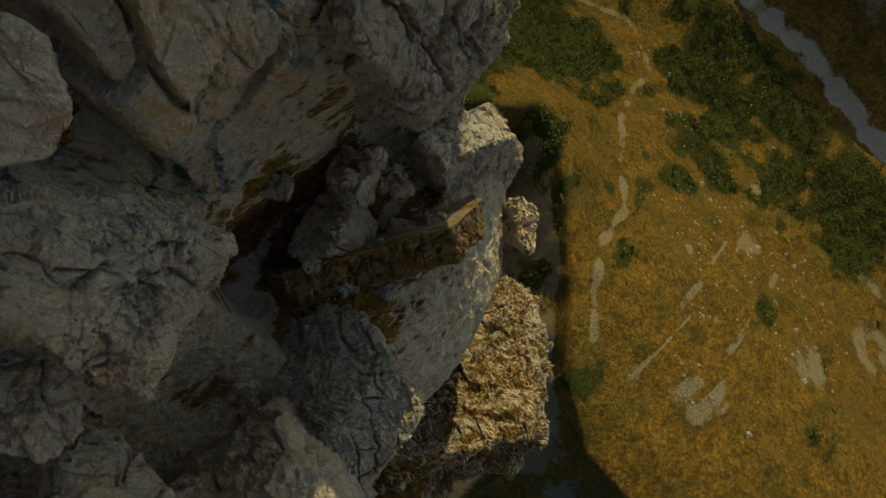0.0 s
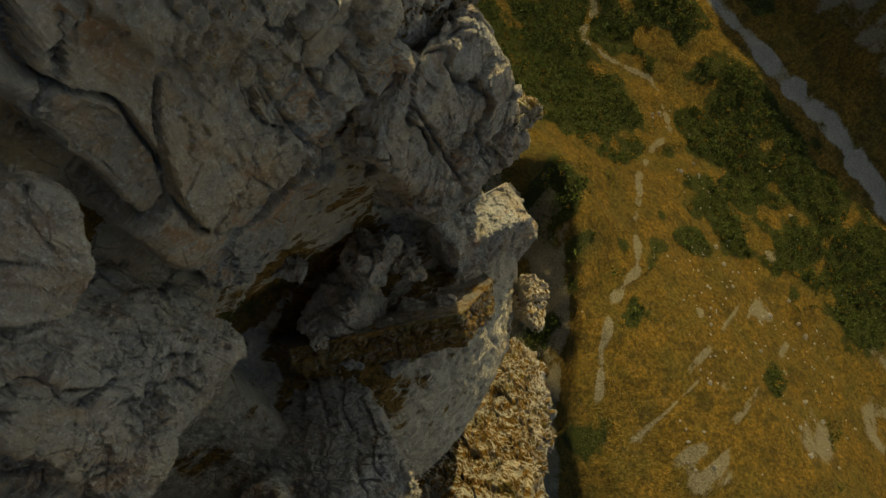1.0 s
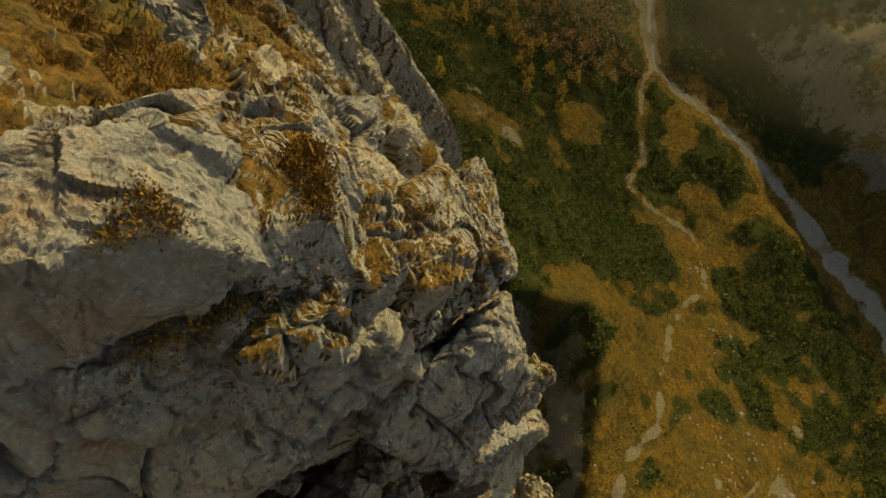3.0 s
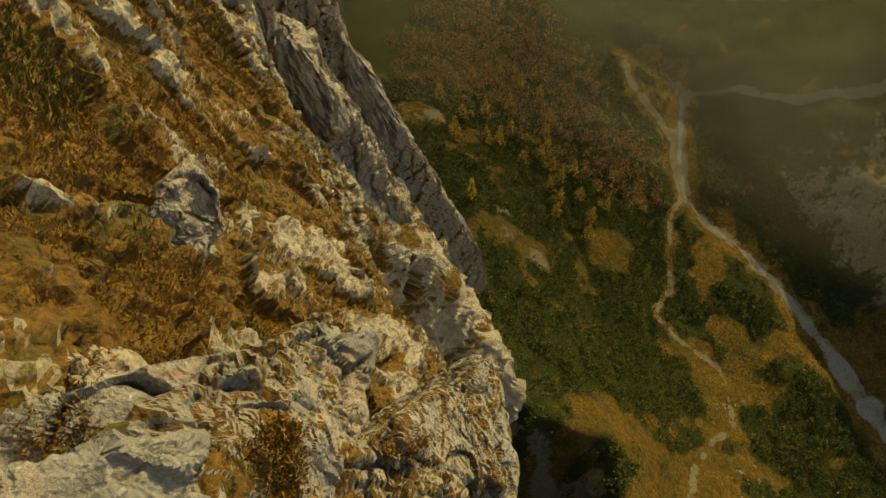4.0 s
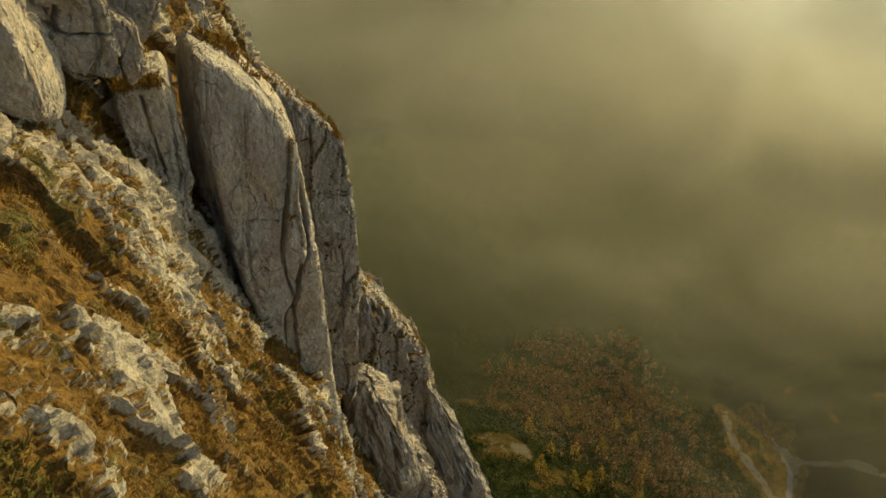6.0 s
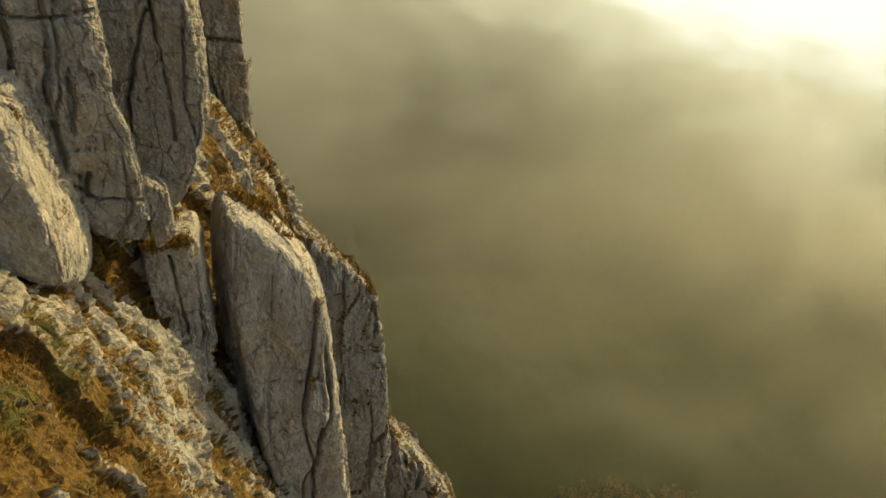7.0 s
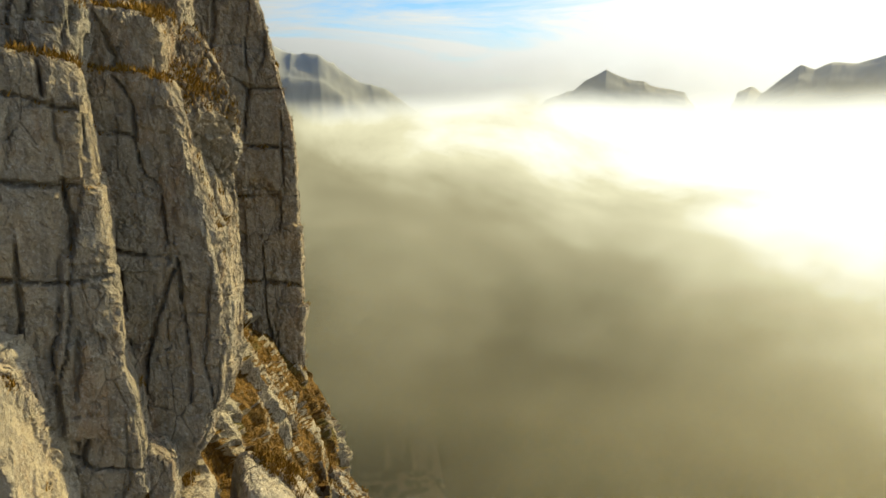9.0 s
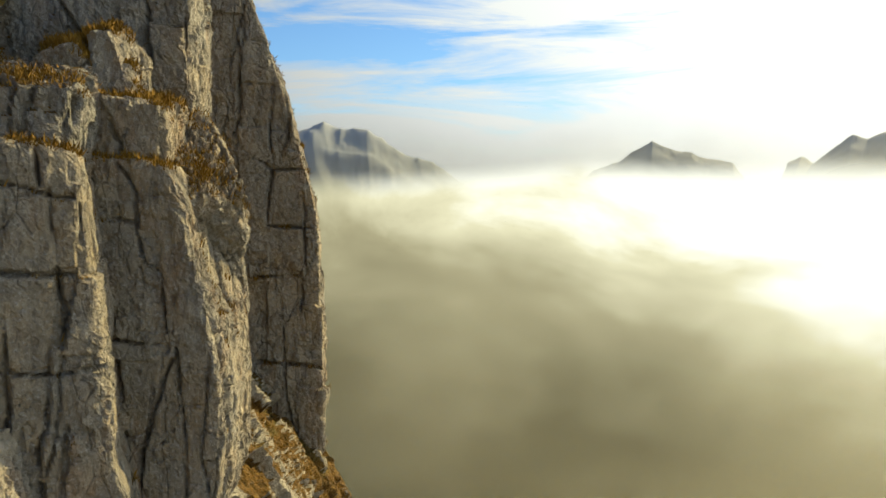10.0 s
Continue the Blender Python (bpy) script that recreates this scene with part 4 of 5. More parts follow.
def ground_height(x, y):
    north = np.clip((np.asarray(y) - 200 - 0.25 * np.clip(np.asarray(x), 0, 300)) / 250, 0, 1)
    north = north * north * (3 - 2 * north)
    z = interp(x, GROUND_ACROSS) * (1 - north) - 441 * north + 6 * plane_noise(x, y, 60, 61, 3) + 1.6 * plane_noise(x, y, 13, 65, 4)
    z = z - 95 * np.clip((np.asarray(y) - 115) / 50, 0, 1) * np.clip((105 - np.asarray(x)) / 50, 0, 1) * (1 - north)
    east = np.clip((np.asarray(x) - 335) / 60, 0, 1) * np.clip(1.5 - np.abs(np.asarray(y) - 60) / 150, 0, 1)
    z = z + east * (35 + 26 * plane_noise(x, y, 45, 68, 4))
    away = near_line(x, y, SPUR) + 5 * plane_noise(x, y, 16, 66, 3)
    west = np.clip((interp(y, SPUR_LINE) - np.asarray(x)) / 4, 0, 1) * np.clip((170 - np.asarray(y)) / 60, 0, 1)
    z = z + 16 * np.exp(-(away / 18) ** 2) * np.clip((np.asarray(y) - 0) / 30, 0, 1)
    z = z - west * (1.7 * np.clip(away, 0, 60) + 7 * np.abs(plane_noise(x, y, 11, 69, 4)))
    bed = np.minimum(near_line(x, y, STREAM), near_line(x, y, SIDE_STREAM))
    return z - 4.0 * np.clip(1 - bed / 16, 0, 1)


def scrub_share(x, y):
    """Where dwarf pine grows, 0 to 1."""
    n = plane_noise(x, y, 26, 71, 4) + 0.7 * plane_noise(x, y, 9, 74, 3)
    line_x, line_y = x, y
    x, y = x + 9 * plane_noise(x, y, 16, 72, 4), y + 9 * plane_noise(x, y, 16, 73, 4)
    west = spots(x, y, ((204, -4, 16), (205, -22, 14), (167, -15, 9), (188, 0, 9), (245, -74, 25), (252, -108, 24), (270, -43, 24), (268, -2, 24), (188, 63, 24), (242, 19, 17), (145, -84, 7), (279, -89, 26), (229, -111, 18), (175, 97, 30), (270, 40, 26), (190, 102, 34), (160, 120, 34), (112, 48, 12), (100, 84, 16), (230, -8, 13)))
    north = np.clip((np.asarray(y) - 72) / 18, 0, 1)
    open_ = spots(x, y, ((215, 171, 16), (275, 146, 13), (257, 97, 9), (136, 183, 9), (150, 166, 10), (120, 282, 12), (137, 281, 10), (232, 92, 8), (135, -45, 24), (95, -60, 26), (60, -105, 34), (115, -110, 20), (185, -62, 12)))
    far = np.clip((np.asarray(y) - 330) / 60, 0, 1)
    share = np.maximum(west, 0.85 * north) + 0.95 * n * (1 - far) - 0.15 * (1 - far) - open_
    share = share - np.clip(1.4 - near_line(line_x, line_y, TRAIL) / 4, 0, 1) - np.clip(1.5 - near_line(line_x, line_y, STREAM) / 10, 0, 1) * 1.2 * np.clip((350 - line_y) / 60, 0, 1) - np.clip(1.5 - near_line(line_x, line_y, BRANCH) / 6, 0, 1)
    return np.clip(share * 1.6, 0, 1)


def valley():
    xs = np.concatenate([np.arange(-4800, 0, 200.0), np.arange(0, 420, 2.4), np.arange(420, 1000, 8.0), np.arange(1000, 4900, 100.0)])
    ys = np.concatenate([np.arange(-900, -220, 20.0), np.arange(-220, 400, 2.4), np.arange(400, 900, 8.0), np.arange(900, 4900, 100.0)])
    X, Y = np.meshgrid(xs, ys, indexing="ij")
    Z = ground_height(X, Y)
    m, t, bsdf, geo = material("alpine_meadow")
    pos = geo.outputs["Position"]
    n1 = noise_of(t, pos, 0.05, 6, 0.65, 0.5)
    n2 = noise_of(t, pos, 0.35, 7, 0.75)
    n3 = noise_of(t, pos, 1.5, 4, 0.7)
    col = mix(t, ramp(t, n2, [(0.35, 0.0), (0.65, 1.0)]), (0.1, 0.06, 0.009), (0.29, 0.17, 0.024))
    col = mix(t, ramp(t, n1, [(0.45, 0.0), (0.6, 0.8)]), col, (0.12, 0.095, 0.018))
    col = mix(t, ramp(t, noise_of(t, pos, 0.11, 5, 0.7, 0.6), [(0.48, 0.0), (0.64, 0.85)]), col, (0.075, 0.052, 0.012))
    col = mix(t, ramp(t, noise_of(t, pos, 0.6, 5, 0.75), [(0.42, 0.7), (0.58, 0.0)]), col, (0.045, 0.034, 0.008))
    col = mix(t, ramp(t, n3, [(0.62, 0.0), (0.7, 0.8)]), col, (0.30, 0.27, 0.2))

    def mask(key):
        a = t.nodes.new("ShaderNodeAttribute")
        a.attribute_name = key
        return a.outputs["Fac"]
    ragged = math_node(t, "MULTIPLY_ADD", n2, 0.9, -0.45)
    green = ramp(t, math_node(t, "ADD", mask("scrub"), ragged), [(0.35, 0.0), (0.55, 1.0)])
    col = mix(t, green, col, mix(t, ramp(t, n3, [(0.4, 0.0), (0.6, 1.0)]), (0.02, 0.026, 0.006), (0.06, 0.062, 0.014)))
    stony = ramp(t, math_node(t, "ADD", mask("stone"), ragged), [(0.45, 0.0), (0.62, 1.0)])
    col = mix(t, stony, col, mix(t, ramp(t, n3, [(0.35, 0.0), (0.65, 1.0)]), (0.11, 0.09, 0.05), (0.28, 0.235, 0.15)))
    # pale gravel in the stream bed
    gravel = ramp(t, math_node(t, "ADD", mask("gravel"), math_node(t, "MULTIPLY", ragged, 0.7)), [(0.4, 0.0), (0.6, 1.0)])
    col = mix(t, gravel, col, mix(t, ramp(t, n3, [(0.3, 0.0), (0.7, 1.0)]), (0.15, 0.14, 0.115), (0.37, 0.345, 0.29)))
    t.links.new(col, bsdf.inputs["Base Color"])
    bsdf.inputs["Roughness"].default_value = 0.95
    bsdf.inputs["Specular IOR Level"].default_value = 0.1
    t.links.new(bump_of(t, math_node(t, "ADD", n2, math_node(t, "MULTIPLY", n3, 0.4)), 3.0, 0.9), bsdf.inputs["Normal"])
    ob = new("ground", mesh_of("ground", np.stack([X, Y, Z], -1).reshape(-1, 3), grid_quads(len(xs), len(ys)), m))
    stone = np.clip(1.3 - near_line(X, Y, STREAM) / 6, 0, 1) * np.clip((350 - Y) / 90, 0, 1) * (1.0 + 0.5 * plane_noise(X, Y, 9, 81, 3)) + np.clip(1.2 - near_line(X, Y, TRAIL) / 3.2, 0, 1) * (0.95 + 1.2 * plane_noise(X, Y, 6, 82, 4)) + np.clip(1.2 - near_line(X, Y, BRANCH) / 5, 0, 1) + np.clip(1.2 - near_line(X, Y, SIDE_STREAM) / 4, 0, 1)
    stone += 0.8 * spots(X, Y, ((136, 183, 7), (150, 166, 8), (120, 282, 12), (137, 281, 10), (143, 197, 6), (176, -63, 8), (211, -47, 5), (134, -39, 3), (117, -69, 3), (140, -116, 12), (188, -150, 16), (222, -132, 10), (81, -88, 10)))
    stone += 0.75 * np.clip((X - 330) / 20, 0, 1) * np.clip(1.6 - np.abs(Y - 60) / 120, 0, 1)
    stone = stone * (0.75 + 0.7 * plane_noise(X, Y, 8, 83, 4))
    # scree runs down the open meadow in pale streaks
    run = fbm(np.stack([X.ravel() / 40, Y.ravel() / 2.6, 0 * X.ravel()], -1), 86, 4).reshape(X.shape)
    stone += np.clip(2.6 * run - 0.55 + 0.8 * plane_noise(X, Y, 22, 87, 3), 0, 0.75) * spots(X, Y, ((140, -50, 34), (105, -80, 30), (180, -90, 26), (80, -60, 18)))
    stone = np.maximum(stone, np.clip((interp(Y, SPUR_LINE) - X - 3) / 5, 0, 1) * (0.55 + 0.8 * plane_noise(X, Y, 9, 84, 4)))
    gravel = np.clip(1.35 - near_line(X, Y, STREAM) / (1.7 + 7 * np.clip((110 - Y) / 100, 0, 1)), 0, 1) * np.clip((350 - Y) / 90, 0, 1) * (0.9 + 1.1 * plane_noise(X, Y, 10, 85, 4))
    for key, value in (("gravel", np.clip(gravel, 0, 1)), ("scrub", scrub_share(X, Y)), ("stone", np.clip(stone, 0, 1))):
        a = ob.data.attributes.new(key, "FLOAT", "POINT")
        a.data.foreach_set("value", value.astype(np.float32).ravel())
    return tagged(ob, "autumn meadow, scrub and stony ground on the valley floor", "ground", kind="structure")


valley()

# ---- mist over the valley ----
def mist_sheet(radius, low, high, thick, seed, east=115, foot=-300.0, tone=1.0):
    """A thin curtain of mist that hangs across the valley."""
    ang = np.radians(np.linspace(-30, east, 90))
    z = np.linspace(low, high + 110, 30)
    A, Z = np.meshgrid(ang, z, indexing="ij")
    R = radius * (1 + 0.05 * np.sin(A * 5 + seed))
    P = np.stack([60 + R * np.sin(A), R * np.cos(A), Z], -1).reshape(-1, 3)
    m = bpy.data.materials.new("valley_mist")
    m.use_nodes = True
    t = m.node_tree
    t.nodes.remove(t.nodes["Principled BSDF"])
    geo = t.nodes.new("ShaderNodeNewGeometry")
    pos = geo.outputs["Position"]
    sep = t.nodes.new("ShaderNodeSeparateXYZ")
    t.links.new(pos, sep.inputs[0])
    n = noise_of(t, scaled(t, pos, 1, 1, 1.6), 1.6 / radius, 5, 0.55, 0.4)
    top = math_node(t, "MULTIPLY_ADD", n, 160.0, high - 170.0)
    fade = t.nodes.new("ShaderNodeMapRange")
    fade.interpolation_type = "SMOOTHSTEP"
    t.links.new(math_node(t, "SUBTRACT", sep.outputs[2], top), fade.inputs[0])
    for k, v in zip((1, 2, 3, 4), (-110.0, 60.0, 1.0, 0.0)):
        fade.inputs[k].default_value = v
    patch = ramp(t, n, [(0.3, 0.55), (0.7, 1.0)])
    # the far curtains thin out towards the sun
    edge = t.nodes.new("ShaderNodeAttribute")
    edge.attribute_name = "thin"
    patch = math_node(t, "MULTIPLY", patch, edge.outputs["Fac"])
    rise = t.nodes.new("ShaderNodeMapRange")
    rise.interpolation_type = "SMOOTHSTEP"
    t.links.new(sep.outputs[2], rise.inputs[0])
    for k, v in zip((1, 2, 3, 4), (-428.0, foot, 0.0, 1.0)):
        rise.inputs[k].default_value = v
    alpha = math_node(t, "MULTIPLY", math_node(t, "MULTIPLY", math_node(t, "MULTIPLY", fade.outputs[0], patch), rise.outputs[0]), thick)
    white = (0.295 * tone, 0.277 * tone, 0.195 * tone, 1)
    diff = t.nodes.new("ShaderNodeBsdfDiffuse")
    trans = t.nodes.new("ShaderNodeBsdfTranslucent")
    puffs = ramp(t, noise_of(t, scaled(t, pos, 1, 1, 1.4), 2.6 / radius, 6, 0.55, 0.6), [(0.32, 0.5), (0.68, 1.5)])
    # the colour is brightened towards the sun's side, standing in for scattered sunlight
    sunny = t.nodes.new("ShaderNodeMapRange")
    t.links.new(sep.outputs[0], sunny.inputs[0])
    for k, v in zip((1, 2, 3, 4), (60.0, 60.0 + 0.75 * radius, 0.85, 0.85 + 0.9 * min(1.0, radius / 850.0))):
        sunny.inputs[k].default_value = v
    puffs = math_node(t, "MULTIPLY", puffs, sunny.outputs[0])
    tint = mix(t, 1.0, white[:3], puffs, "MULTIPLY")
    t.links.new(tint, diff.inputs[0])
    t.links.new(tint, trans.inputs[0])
    both = t.nodes.new("ShaderNodeMixShader")
    t.links.new(diff.outputs[0], both.inputs[1])
    t.links.new(trans.outputs[0], both.inputs[2])
    clear = t.nodes.new("ShaderNodeBsdfTransparent")
    last = t.nodes.new("ShaderNodeMixShader")
    t.links.new(alpha, last.inputs[0])
    t.links.new(clear.outputs[0], last.inputs[1])
    t.links.new(both.outputs[0], last.inputs[2])
    t.links.new(last.outputs[0], t.nodes["Material Output"].inputs[0])
    ob = new("mist", mesh_of("mist", P, grid_quads(90, 30), m))
    thin = np.clip((np.radians(64) - A) / np.radians(22), 0, 1) if radius > 350 else np.ones(A.shape)
    ob.data.attributes.new("thin", "FLOAT", "POINT").data.foreach_set("value", thin.astype(np.float32).ravel())
    return tagged(ob, "thin warm haze hanging over the valley", "mist", kind="stuff")


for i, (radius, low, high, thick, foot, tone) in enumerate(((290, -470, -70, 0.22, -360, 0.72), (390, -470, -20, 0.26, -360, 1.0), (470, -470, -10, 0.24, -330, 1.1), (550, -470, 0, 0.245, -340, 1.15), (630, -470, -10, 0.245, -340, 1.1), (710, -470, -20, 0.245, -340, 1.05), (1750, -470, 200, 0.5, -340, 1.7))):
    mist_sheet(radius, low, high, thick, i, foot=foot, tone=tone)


def fog_sea():
    """The glowing sea of cloud that closes the valley, far behind everything."""
    ang = np.radians(np.linspace(-60, 170, 160))
    z = np.linspace(-470, 60, 40)
    A, Z = np.meshgrid(ang, z, indexing="ij")
    sink = np.clip((-40 - Z) / 430, 0, 1)
    R = 1500 - 700 * sink * sink * (3 - 2 * sink)
    P = np.stack([60 + R * np.sin(A), R * np.cos(A), Z], -1).reshape(-1, 3)
    # brightness is painted into the glow: dim low down and away from the sun
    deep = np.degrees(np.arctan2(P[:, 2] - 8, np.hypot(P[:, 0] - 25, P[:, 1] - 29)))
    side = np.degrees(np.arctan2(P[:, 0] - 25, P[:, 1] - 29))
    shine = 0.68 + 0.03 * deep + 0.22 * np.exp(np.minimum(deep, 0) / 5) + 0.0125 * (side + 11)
    m = bpy.data.materials.new("sea_of_cloud")
    m.use_nodes = True
    t = m.node_tree
    t.nodes.remove(t.nodes["Principled BSDF"])
    geo = t.nodes.new("ShaderNodeNewGeometry")
    pos = geo.outputs["Position"]
    sep = t.nodes.new("ShaderNodeSeparateXYZ")
    t.links.new(pos, sep.inputs[0])
    billow = noise_of(t, scaled(t, pos, 1, 1, 1.5), 0.0022, 6, 0.52, 0.5)
    fine = noise_of(t, pos, 0.009, 6, 0.6, 0.3)
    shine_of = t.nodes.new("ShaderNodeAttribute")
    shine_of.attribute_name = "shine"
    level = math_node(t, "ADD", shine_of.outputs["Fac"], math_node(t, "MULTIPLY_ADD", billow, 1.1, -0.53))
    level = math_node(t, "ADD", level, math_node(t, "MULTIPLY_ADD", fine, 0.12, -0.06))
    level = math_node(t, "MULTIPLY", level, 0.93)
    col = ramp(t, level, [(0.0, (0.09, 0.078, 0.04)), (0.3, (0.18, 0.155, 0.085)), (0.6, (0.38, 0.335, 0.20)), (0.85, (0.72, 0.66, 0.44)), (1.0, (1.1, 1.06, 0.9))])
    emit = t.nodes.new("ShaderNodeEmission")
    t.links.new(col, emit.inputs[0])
    clear = t.nodes.new("ShaderNodeBsdfTransparent")
    fade = t.nodes.new("ShaderNodeMapRange")
    fade.interpolation_type = "SMOOTHSTEP"
    lower = t.nodes.new("ShaderNodeMapRange")
    t.links.new(sep.outputs[0], lower.inputs[0])
    for k, v in zip((1, 2, 3, 4), (400.0, -150.0, 0.0, 22.0)):
        lower.inputs[k].default_value = v
    t.links.new(math_node(t, "ADD", lower.outputs[0], math_node(t, "MULTIPLY_ADD", billow, 60.0, sep.outputs[2])), fade.inputs[0])
    for k, v in zip((1, 2, 3, 4), (10.0, 74.0, 1.0, 0.0)):
        fade.inputs[k].default_value = v
    foot = t.nodes.new("ShaderNodeMapRange")
    foot.interpolation_type = "SMOOTHSTEP"
    t.links.new(sep.outputs[2], foot.inputs[0])
    for k, v in zip((1, 2, 3, 4), (-445.0, -350.0, 0.0, 1.0)):
        foot.inputs[k].default_value = v
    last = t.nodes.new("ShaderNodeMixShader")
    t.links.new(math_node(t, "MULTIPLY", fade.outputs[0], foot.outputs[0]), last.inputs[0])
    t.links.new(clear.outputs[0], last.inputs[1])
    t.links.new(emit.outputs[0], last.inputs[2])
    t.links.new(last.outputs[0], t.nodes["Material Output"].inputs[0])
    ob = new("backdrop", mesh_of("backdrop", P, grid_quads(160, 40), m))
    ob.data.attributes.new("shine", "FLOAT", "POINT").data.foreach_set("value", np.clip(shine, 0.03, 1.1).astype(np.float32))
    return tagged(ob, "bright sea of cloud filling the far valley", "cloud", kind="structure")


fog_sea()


# ---- far mountains ----
# distance haze is painted in: the stone is lightened and blued
hazy_stone, ft, fb, fgeo = material("stone_with_haze")
fn = noise_of(ft, fgeo.outputs["Position"], 0.02, 6, 0.7)
ft.links.new(mix(ft, fn, (0.31, 0.335, 0.36), (0.35, 0.37, 0.385)), fb.inputs["Base Color"])
fb.inputs["Roughness"].default_value = 1.0


def far_mountain(name, az, dist, width, base, height, profile, seed, label):
    """A distant ridge; profile: place along the ridge (-1 to 1) and share of the height."""
    u, v = np.meshgrid(np.linspace(-1, 1, 200), np.linspace(-1, 1, 50), indexing="ij")
    p = np.stack([u.ravel() * width / 80, v.ravel() * width / 80, np.full(u.size, seed * 3.1)], -1)
    rough = fbm(p, seed, 5, 0.42, True).reshape(u.shape)
    crest = interp(u, profile)
    z = (crest * (1 - np.abs(v) ** 1.3) + 0.05 * rough * np.clip(crest * 4, 0, 1)) * height + base
    a = radians(az)
    x = 25 + dist * math.sin(a) + u * width * math.cos(a) + v * width * 0.7 * math.sin(a)
    y = 29 + dist * math.cos(a) - u * width * math.sin(a) + v * width * 0.7 * math.cos(a)
    ob = new(name, mesh_of(name, np.stack([x, y, z], -1).reshape(-1, 3), grid_quads(200, 50), hazy_stone))
    return tagged(ob, label, "mountain")


far_mountain("mountain", -7.4, 2000, 345, -160, 306, ((-1.0, 0.3), (-0.7, 0.7), (-0.3, 0.96), (-0.17, 1.0), (0.0, 0.95), (0.12, 0.93), (0.22, 0.93), (0.38, 0.8), (0.55, 0.7), (0.73, 0.62), (0.85, 0.52), (1.0, 0.4)), 101, "hazy grey mountain ridge standing out of the cloud")
far_mountain("mountain", 16.5, 3300, 318, -60, 191, ((-1.0, 0.2), (-0.81, 0.42), (-0.55, 0.54), (-0.3, 0.84), (-0.12, 1.0), (0.1, 0.8), (0.31, 0.74), (0.5, 0.62), (0.87, 0.52), (1.0, 0.2)), 103, "small dark pyramid-shaped peak rising out of the cloud")
far_mountain("mountain", 33.0, 2800, 393, -60, 200, ((-1.0, 0.45), (-0.9, 0.52), (-0.82, 0.42), (-0.65, 0.66), (-0.53, 0.85), (-0.42, 0.8), (-0.3, 0.9), (-0.1, 0.86), (0.08, 0.96), (0.6, 0.8), (1.0, 0.0)), 105, "jagged hazy mountain group above the cloud")


# ---- plants ----
def plant_material(name, dark, light, rough=0.8):
    m, t, bsdf, geo = material(name)
    each = geo.outputs["Random Per Island"]
    n = noise_of(t, geo.outputs["Position"], 0.12, 3, 0.6)
    tone = math_node(t, "MULTIPLY_ADD", n, 0.8, math_node(t, "MULTIPLY_ADD", each, 0.6, -0.25))
    t.links.new(mix(t, tone, dark, light), bsdf.inputs["Base Color"])
    bsdf.inputs["Roughness"].default_value = rough
    bsdf.inputs["Specular IOR Level"].default_value = 0.15
    return m


turf_leaf = plant_material("dry_turf", (0.10, 0.058, 0.010), (0.34, 0.19, 0.025))
green_leaf = plant_material("green_turf", (0.07, 0.07, 0.014), (0.19, 0.16, 0.035))
pine_leaf = plant_material("dwarf_pine_needles", (0.022, 0.032, 0.006), (0.10, 0.118, 0.016))
beech_leaf = plant_material("brown_beech_leaves", (0.21, 0.125, 0.04), (0.36, 0.215, 0.075))
shrub_leaf = plant_material("autumn_shrub_leaves", (0.14, 0.075, 0.01), (0.36, 0.2, 0.02))
larch_leaf = plant_material("yellow_larch_needles", (0.22, 0.14, 0.015), (0.55, 0.35, 0.04))
bark = plant_material("larch_bark", (0.05, 0.035, 0.025), (0.10, 0.075, 0.05))


def triangles(at, way, side, length, width):
    """Leaf blades as triangles: base at, pointing along way, broad along side."""
    a = at - side * width[:, None] / 2
    b = at + side * width[:, None] / 2
    c = at + way * length[:, None]
    v = np.stack([a, b, c], 1).reshape(-1, 3)
    return v, np.arange(len(v)).reshape(-1, 3)


def unit(v):
    return v / (np.linalg.norm(v, axis=-1, keepdims=True) + 1e-9)


rng = np.random.RandomState(7)


def turf_tufts(name, at, up, count, blades, mat, size, label):
    pick = rng.choice(len(at), count, replace=len(at) < count)
    base = np.repeat(at[pick] + rng.normal(0, 0.08, (count, 3)), blades, 0)
    n = np.repeat(up[pick], blades, 0)
    big = np.repeat(rng.uniform(0.5, 1.3, count), blades)
    way = unit(0.55 * n + np.array([0, 0, 0.75]) + rng.normal(0, 0.45, n.shape))
    side = unit(np.cross(way, rng.normal(size=n.shape)))
    base = base + rng.normal(0, 0.12, base.shape) * big[:, None] - n * 0.03
    v, f = triangles(base, way, side, size * big * rng.uniform(0.5, 1.2, len(base)), 0.16 * size * big + 0.03)
    ob = new(name, mesh_of(name, v, f, mat, False))
    return tagged(ob, label, "grass", kind="stuff") if label else ob


green_spot = (np.hypot(turf_at[:, 1] - 42, (turf_at[:, 2] + 18) * 1.0) < 3.2) | (fbm(turf_at / 7.0, 95, 2) > 0.38)
turf_tufts("turf", turf_at[~green_spot], turf_up[~green_spot], 42000, 6, turf_leaf, 0.3, "ochre and russet autumn turf on the steep slope")
for ob in towers:
    at, up = tops([ob], 0.62)
    grows = fbm(at / 3.0, 98, 3) > -0.05
    if grows.sum() > 200:
        cushion = turf_tufts("turf_cushion", at[grows] - np.array(ob.location), up[grows], 900, 5, turf_leaf, 0.36, "")
        cushion.parent = ob
held = (fbm(brow_at / 2.6, 97, 3) > 0.1) & (brow_up[:, 2] > 0.58) & (brow_at[:, 2] > -21 - 0.4 * np.clip(brow_at[:, 0] - 8, 0, 8))
turf_tufts("brow_turf", brow_at[held], brow_up[held], 6000, 6, turf_leaf, 0.17, "tufts of dry ochre turf on the brow of the overhang")
turf_tufts("green_turf", turf_at[green_spot], turf_up[green_spot], 2600, 9, green_leaf, 0.5, "patches of green herbs among the turf")


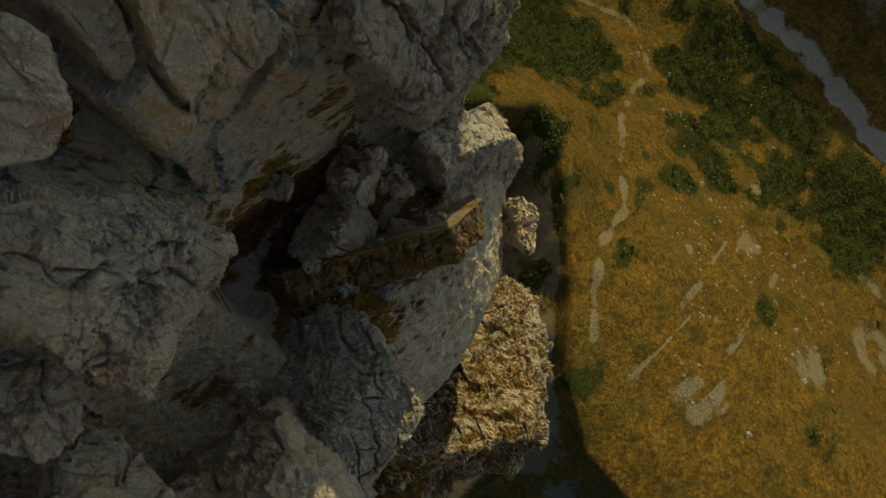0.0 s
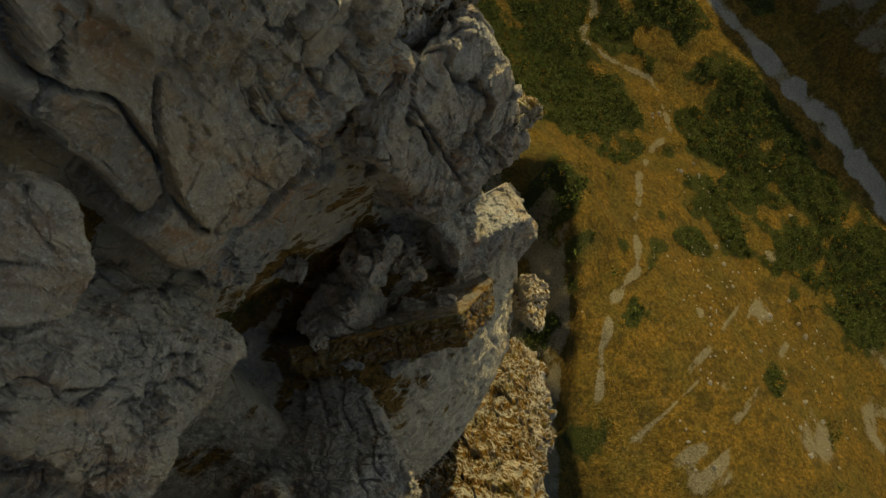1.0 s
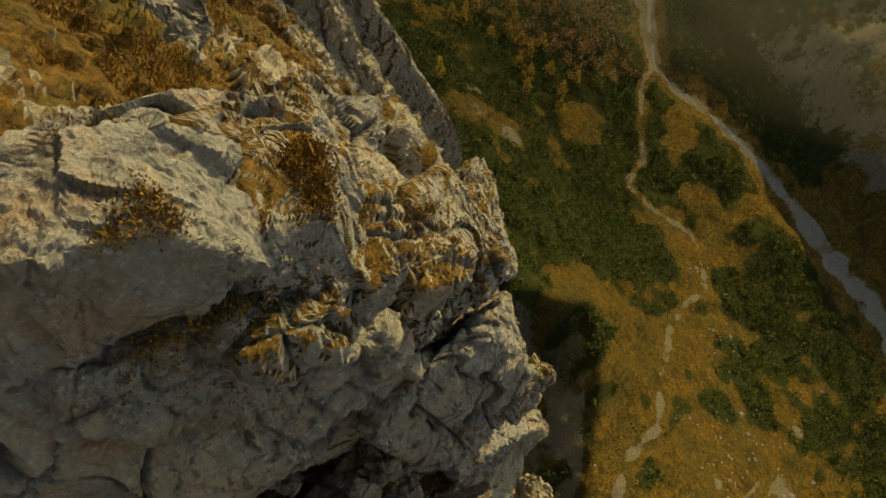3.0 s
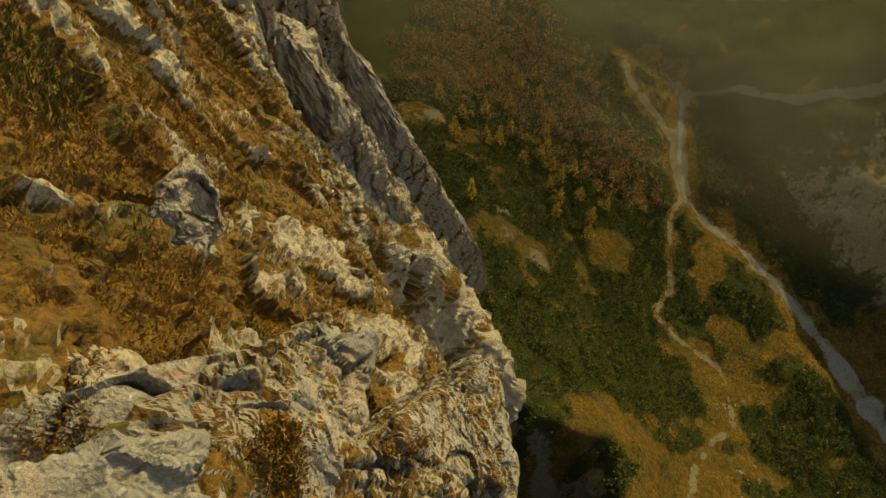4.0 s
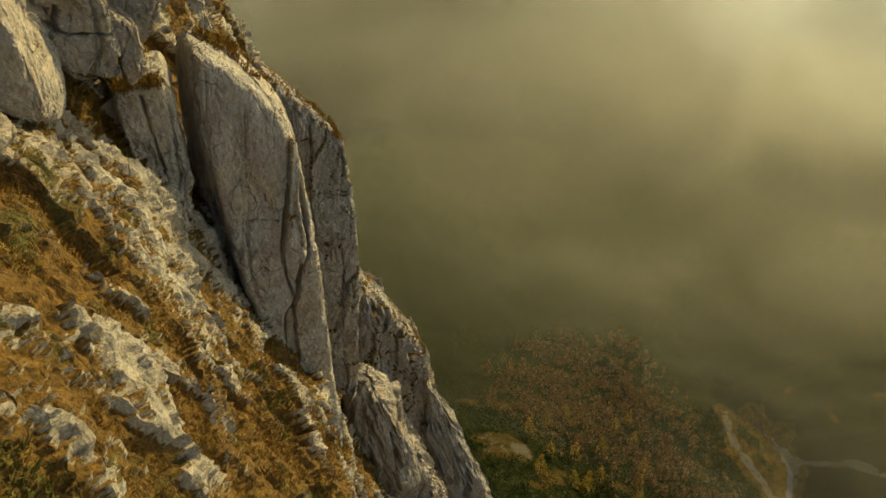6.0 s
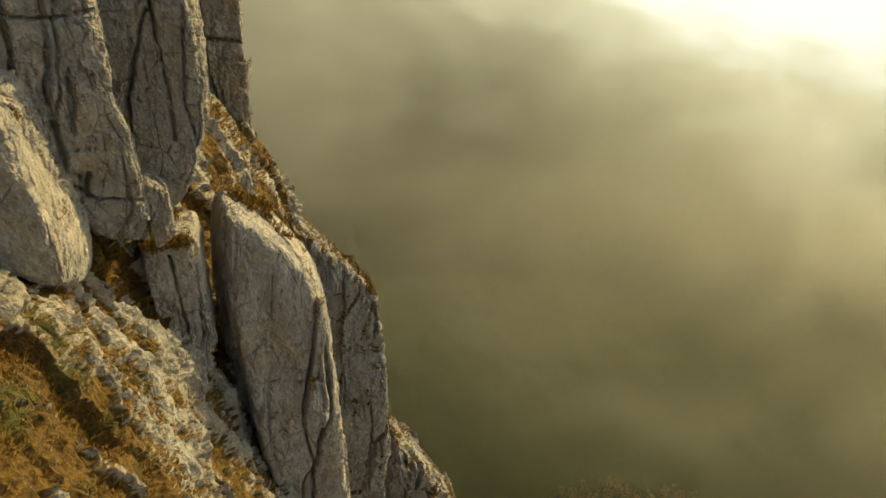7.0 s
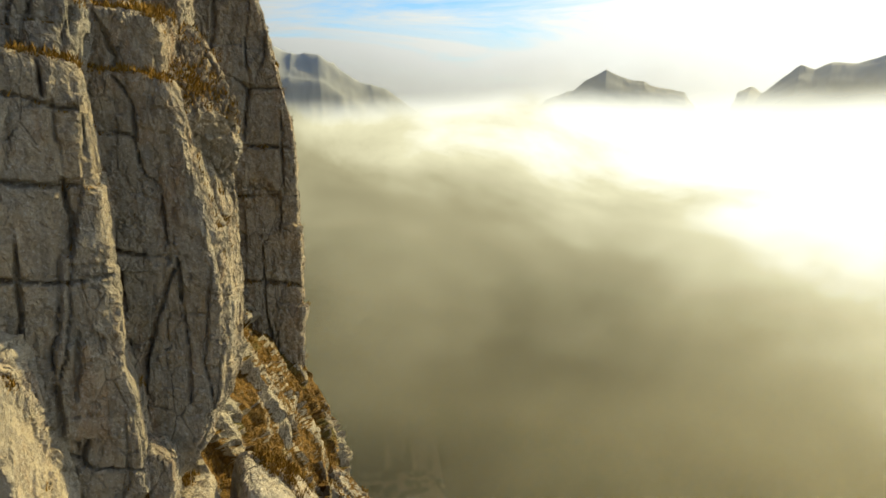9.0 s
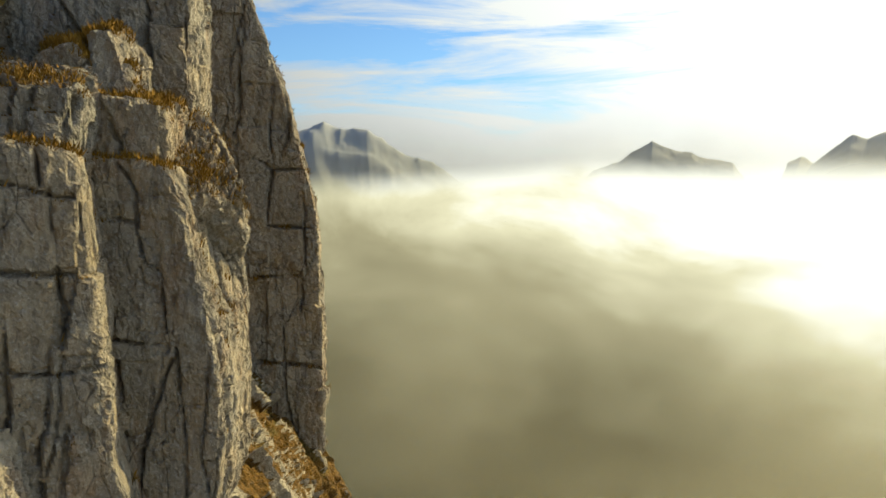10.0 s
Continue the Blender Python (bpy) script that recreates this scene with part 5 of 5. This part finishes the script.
def bushes(name, x, y, z, radius, height, leaves, size, mat, label, category, cone=False):
    """Crowns of many small leaves, thicker at the rim, each of its own outline."""
    n = len(x)
    d = unit(rng.normal(size=(n, leaves, 3)))
    r = rng.uniform(0.55, 1.05, (n, leaves, 1))
    off = d * r
    if cone:
        h = rng.uniform(0, 1, (n, leaves, 1)) ** 1.4
        off = np.concatenate([unit(d[:, :, :2]) * (1 - 0.92 * h) * rng.uniform(0.5, 1.05, (n, leaves, 1)), 2 * h - 1], 2)
    lump = 1 + 0.35 * rng.normal(size=(n, 1, 3))
    at = np.stack([x, y, z], -1)[:, None, :] + off * lump * np.stack([radius, radius, height], -1)[:, None, :]
    at[:, :, 2] += height[:, None] * (1.0 if cone else 0.55)
    at = at.reshape(-1, 3)
    way = unit(off.reshape(-1, 3) + rng.normal(0, 0.6, at.shape))
    side = unit(np.cross(way, rng.normal(size=at.shape)))
    big = np.repeat(size, leaves) * rng.uniform(0.6, 1.4, len(at))
    v, f = triangles(at, way, side, big, big * 0.9)
    ob = new(name, mesh_of(name, v, f, mat, False))
    return tagged(ob, label, category, kind="stuff")


def scatter(count, box, chance):
    """Random places in a box of the plan, kept by a chance from 0 to 1."""
    x, y = rng.uniform(box[0], box[1], count), rng.uniform(box[2], box[3], count)
    keep = rng.uniform(0, 1, count) < chance(x, y)
    x, y = x[keep], y[keep]
    return x, y, ground_height(x, y)


x, y, z = scatter(16000, (60, 335, -160, 330), lambda a, b: np.clip(scrub_share(a, b) * 1.3 - 0.2, 0, 1) ** 1.5)
x, y, z = x[:5200], y[:5200], z[:5200]
bushes("dwarf_pine_scrub", x, y, z, rng.uniform(1.3, 4.2, len(x)), rng.uniform(1.4, 3.4, len(x)), 36, np.full(len(x), 0.9), pine_leaf, "dense dark green dwarf pine scrub on the meadow", "shrub")


def in_scrub(a, b):
    return 0.6 * np.clip(scrub_share(a, b) * 2.2 - 0.5, 0, 1) * np.clip(plane_noise(a, b, 14, 90, 3) * 3 + 0.4, 0, 1)


x, y, z = scatter(5000, (80, 330, -120, 300), in_scrub)
x, y, z = x[:700], y[:700], z[:700]
bushes("autumn_shrubs", x, y, z, rng.uniform(0.7, 1.9, len(x)), rng.uniform(0.6, 1.8, len(x)), 24, np.full(len(x), 0.7), shrub_leaf, "orange and yellow autumn shrubs among the dwarf pine", "shrub")


def in_forest(a, b):
    return np.clip(1.2 * spots(a, b, ((258, 240, 40), (278, 215, 26), (235, 300, 50), (225, 360, 70), (190, 330, 40))) - 0.45 + 0.5 * plane_noise(a, b, 22, 88, 3), 0, 1) * (near_line(a, b, STREAM) > 18)


x, y, z = scatter(4200, (110, 300, 175, 520), in_forest)
bushes("beech_wood", x, y, z, rng.uniform(2.0, 3.6, len(x)), rng.uniform(3.0, 6.0, len(x)), 60, np.full(len(x), 1.0), beech_leaf, "leafy brown beech wood in autumn on the valley floor", "wood")


def larch(x, y, tall, broad, seed):
    """A larch: tapered trunk, limbs, and a cone of yellow needles."""
    z = float(ground_height(np.array([x]), np.array([y]))[0])
    root = tagged(new("larch"), "golden yellow larch tree in the valley wood", "tree", "larches")
    root.location = (x, y, z - 0.3)
    bm = bmesh.new()
    bmesh.ops.create_cone(bm, cap_ends=True, segments=7, radius1=tall * 0.022, radius2=0.05, depth=tall, matrix=Matrix.Translation((0, 0, tall / 2)))
    local = np.random.RandomState(seed)
    for i in range(10):
        h, a = tall * (0.25 + 0.065 * i), local.uniform(0, 6.28)
        out = Vector((math.cos(a), math.sin(a), -0.15)).normalized() * broad * (1.05 - 0.09 * i)
        m = Matrix.Translation(Vector((0, 0, h)) + out / 2) @ out.to_track_quat("Z", "Y").to_matrix().to_4x4()
        bmesh.ops.create_cone(bm, cap_ends=False, segments=4, radius1=0.09, radius2=0.03, depth=out.length, matrix=m)
    me = bpy.data.meshes.new("trunk")
    bm.to_mesh(me)
    bm.free()
    me.materials.append(bark)
    trunk = new("trunk", me)
    trunk.parent = root
    n = 260
    h = local.uniform(0, 1, n) ** 1.3
    a = local.uniform(0, 6.283, n)
    r = broad * (1.02 - 0.95 * h) * local.uniform(0.35, 1.1, n) * (1 + 0.25 * np.sin(a * 3 + seed))
    at = np.stack([r * np.cos(a), r * np.sin(a), tall * (0.15 + 0.87 * h)], -1)
    way = unit(np.stack([np.cos(a), np.sin(a), 0 * a], -1) + local.normal(0, 0.5, (n, 3)))
    side = unit(np.cross(way, local.normal(size=(n, 3))))
    v, f = triangles(at, way, side, local.uniform(0.6, 1.3, n), local.uniform(0.5, 1.0, n))
    crown = new("crown", mesh_of("crown", v, f, larch_leaf, False))
    crown.parent = root
    return root


for i, (x, y) in enumerate(((165, 259), (170, 254), (191, 272), (201, 251), (195, 226), (204, 187), (125, 205), (144, 262), (218, 270), (205, 227), (215, 214), (186, 246), (178, 262), (209, 243), (222, 232), (198, 214), (228, 283), (240, 310), (206, 300), (182, 290), (160, 282), (232, 205), (188, 201), (213, 196), (226, 322), (175, 320), (150, 300), (246, 332), (196, 336), (212, 258))):
    larch(x + rng.uniform(-2, 2), y + rng.uniform(-2, 2), rng.uniform(13, 20), rng.uniform(3.4, 5.0), 200 + i)

# ---- loose stones on the meadow ----
def stone_mesh(seed):
    """A broken stone about a metre across."""
    bm = bmesh.new()
    bmesh.ops.create_icosphere(bm, subdivisions=2, radius=0.5)
    v = np.array([x.co for x in bm.verts])
    h, _ = facets(v * 2.2 + seed, seed, 0.4, 0.9)
    for vert, k in zip(bm.verts, h):
        vert.co = vert.co * (1 + 0.9 * float(k))
        vert.co.z *= 0.7
    me = bpy.data.meshes.new("stone")
    bm.to_mesh(me)
    bm.free()
    me.materials.append(rock_wall)
    return me


stones = [stone_mesh(300 + i) for i in range(5)]


def stony(a, b):
    return np.clip(spots(a, b, ((174, -62, 14), (215, -47, 8), (185, -85, 16), (150, -110, 22), (120, -60, 12), (140, -20, 14), (225, 55, 10), (205, 10, 12), (77, -86, 20), (160, -40, 30))) + 0.02, 0, 1)


x, y, z = scatter(900, (75, 260, -170, 90), stony)
for i in range(min(len(x), 240)):
    ob = new("stone", stones[i % 5])
    k = rng.uniform(0.5, 1.3) + 2.2 * rng.uniform(0, 1) ** 6
    ob.matrix_world = Matrix.LocRotScale((x[i], y[i], z[i] + 0.1 * k), Euler((0, 0, rng.uniform(0, 6.28))), (k, k * rng.uniform(0.7, 1.2), k))
    tagged(ob, "pale loose stone lying on the meadow", "stone", "meadow stones")
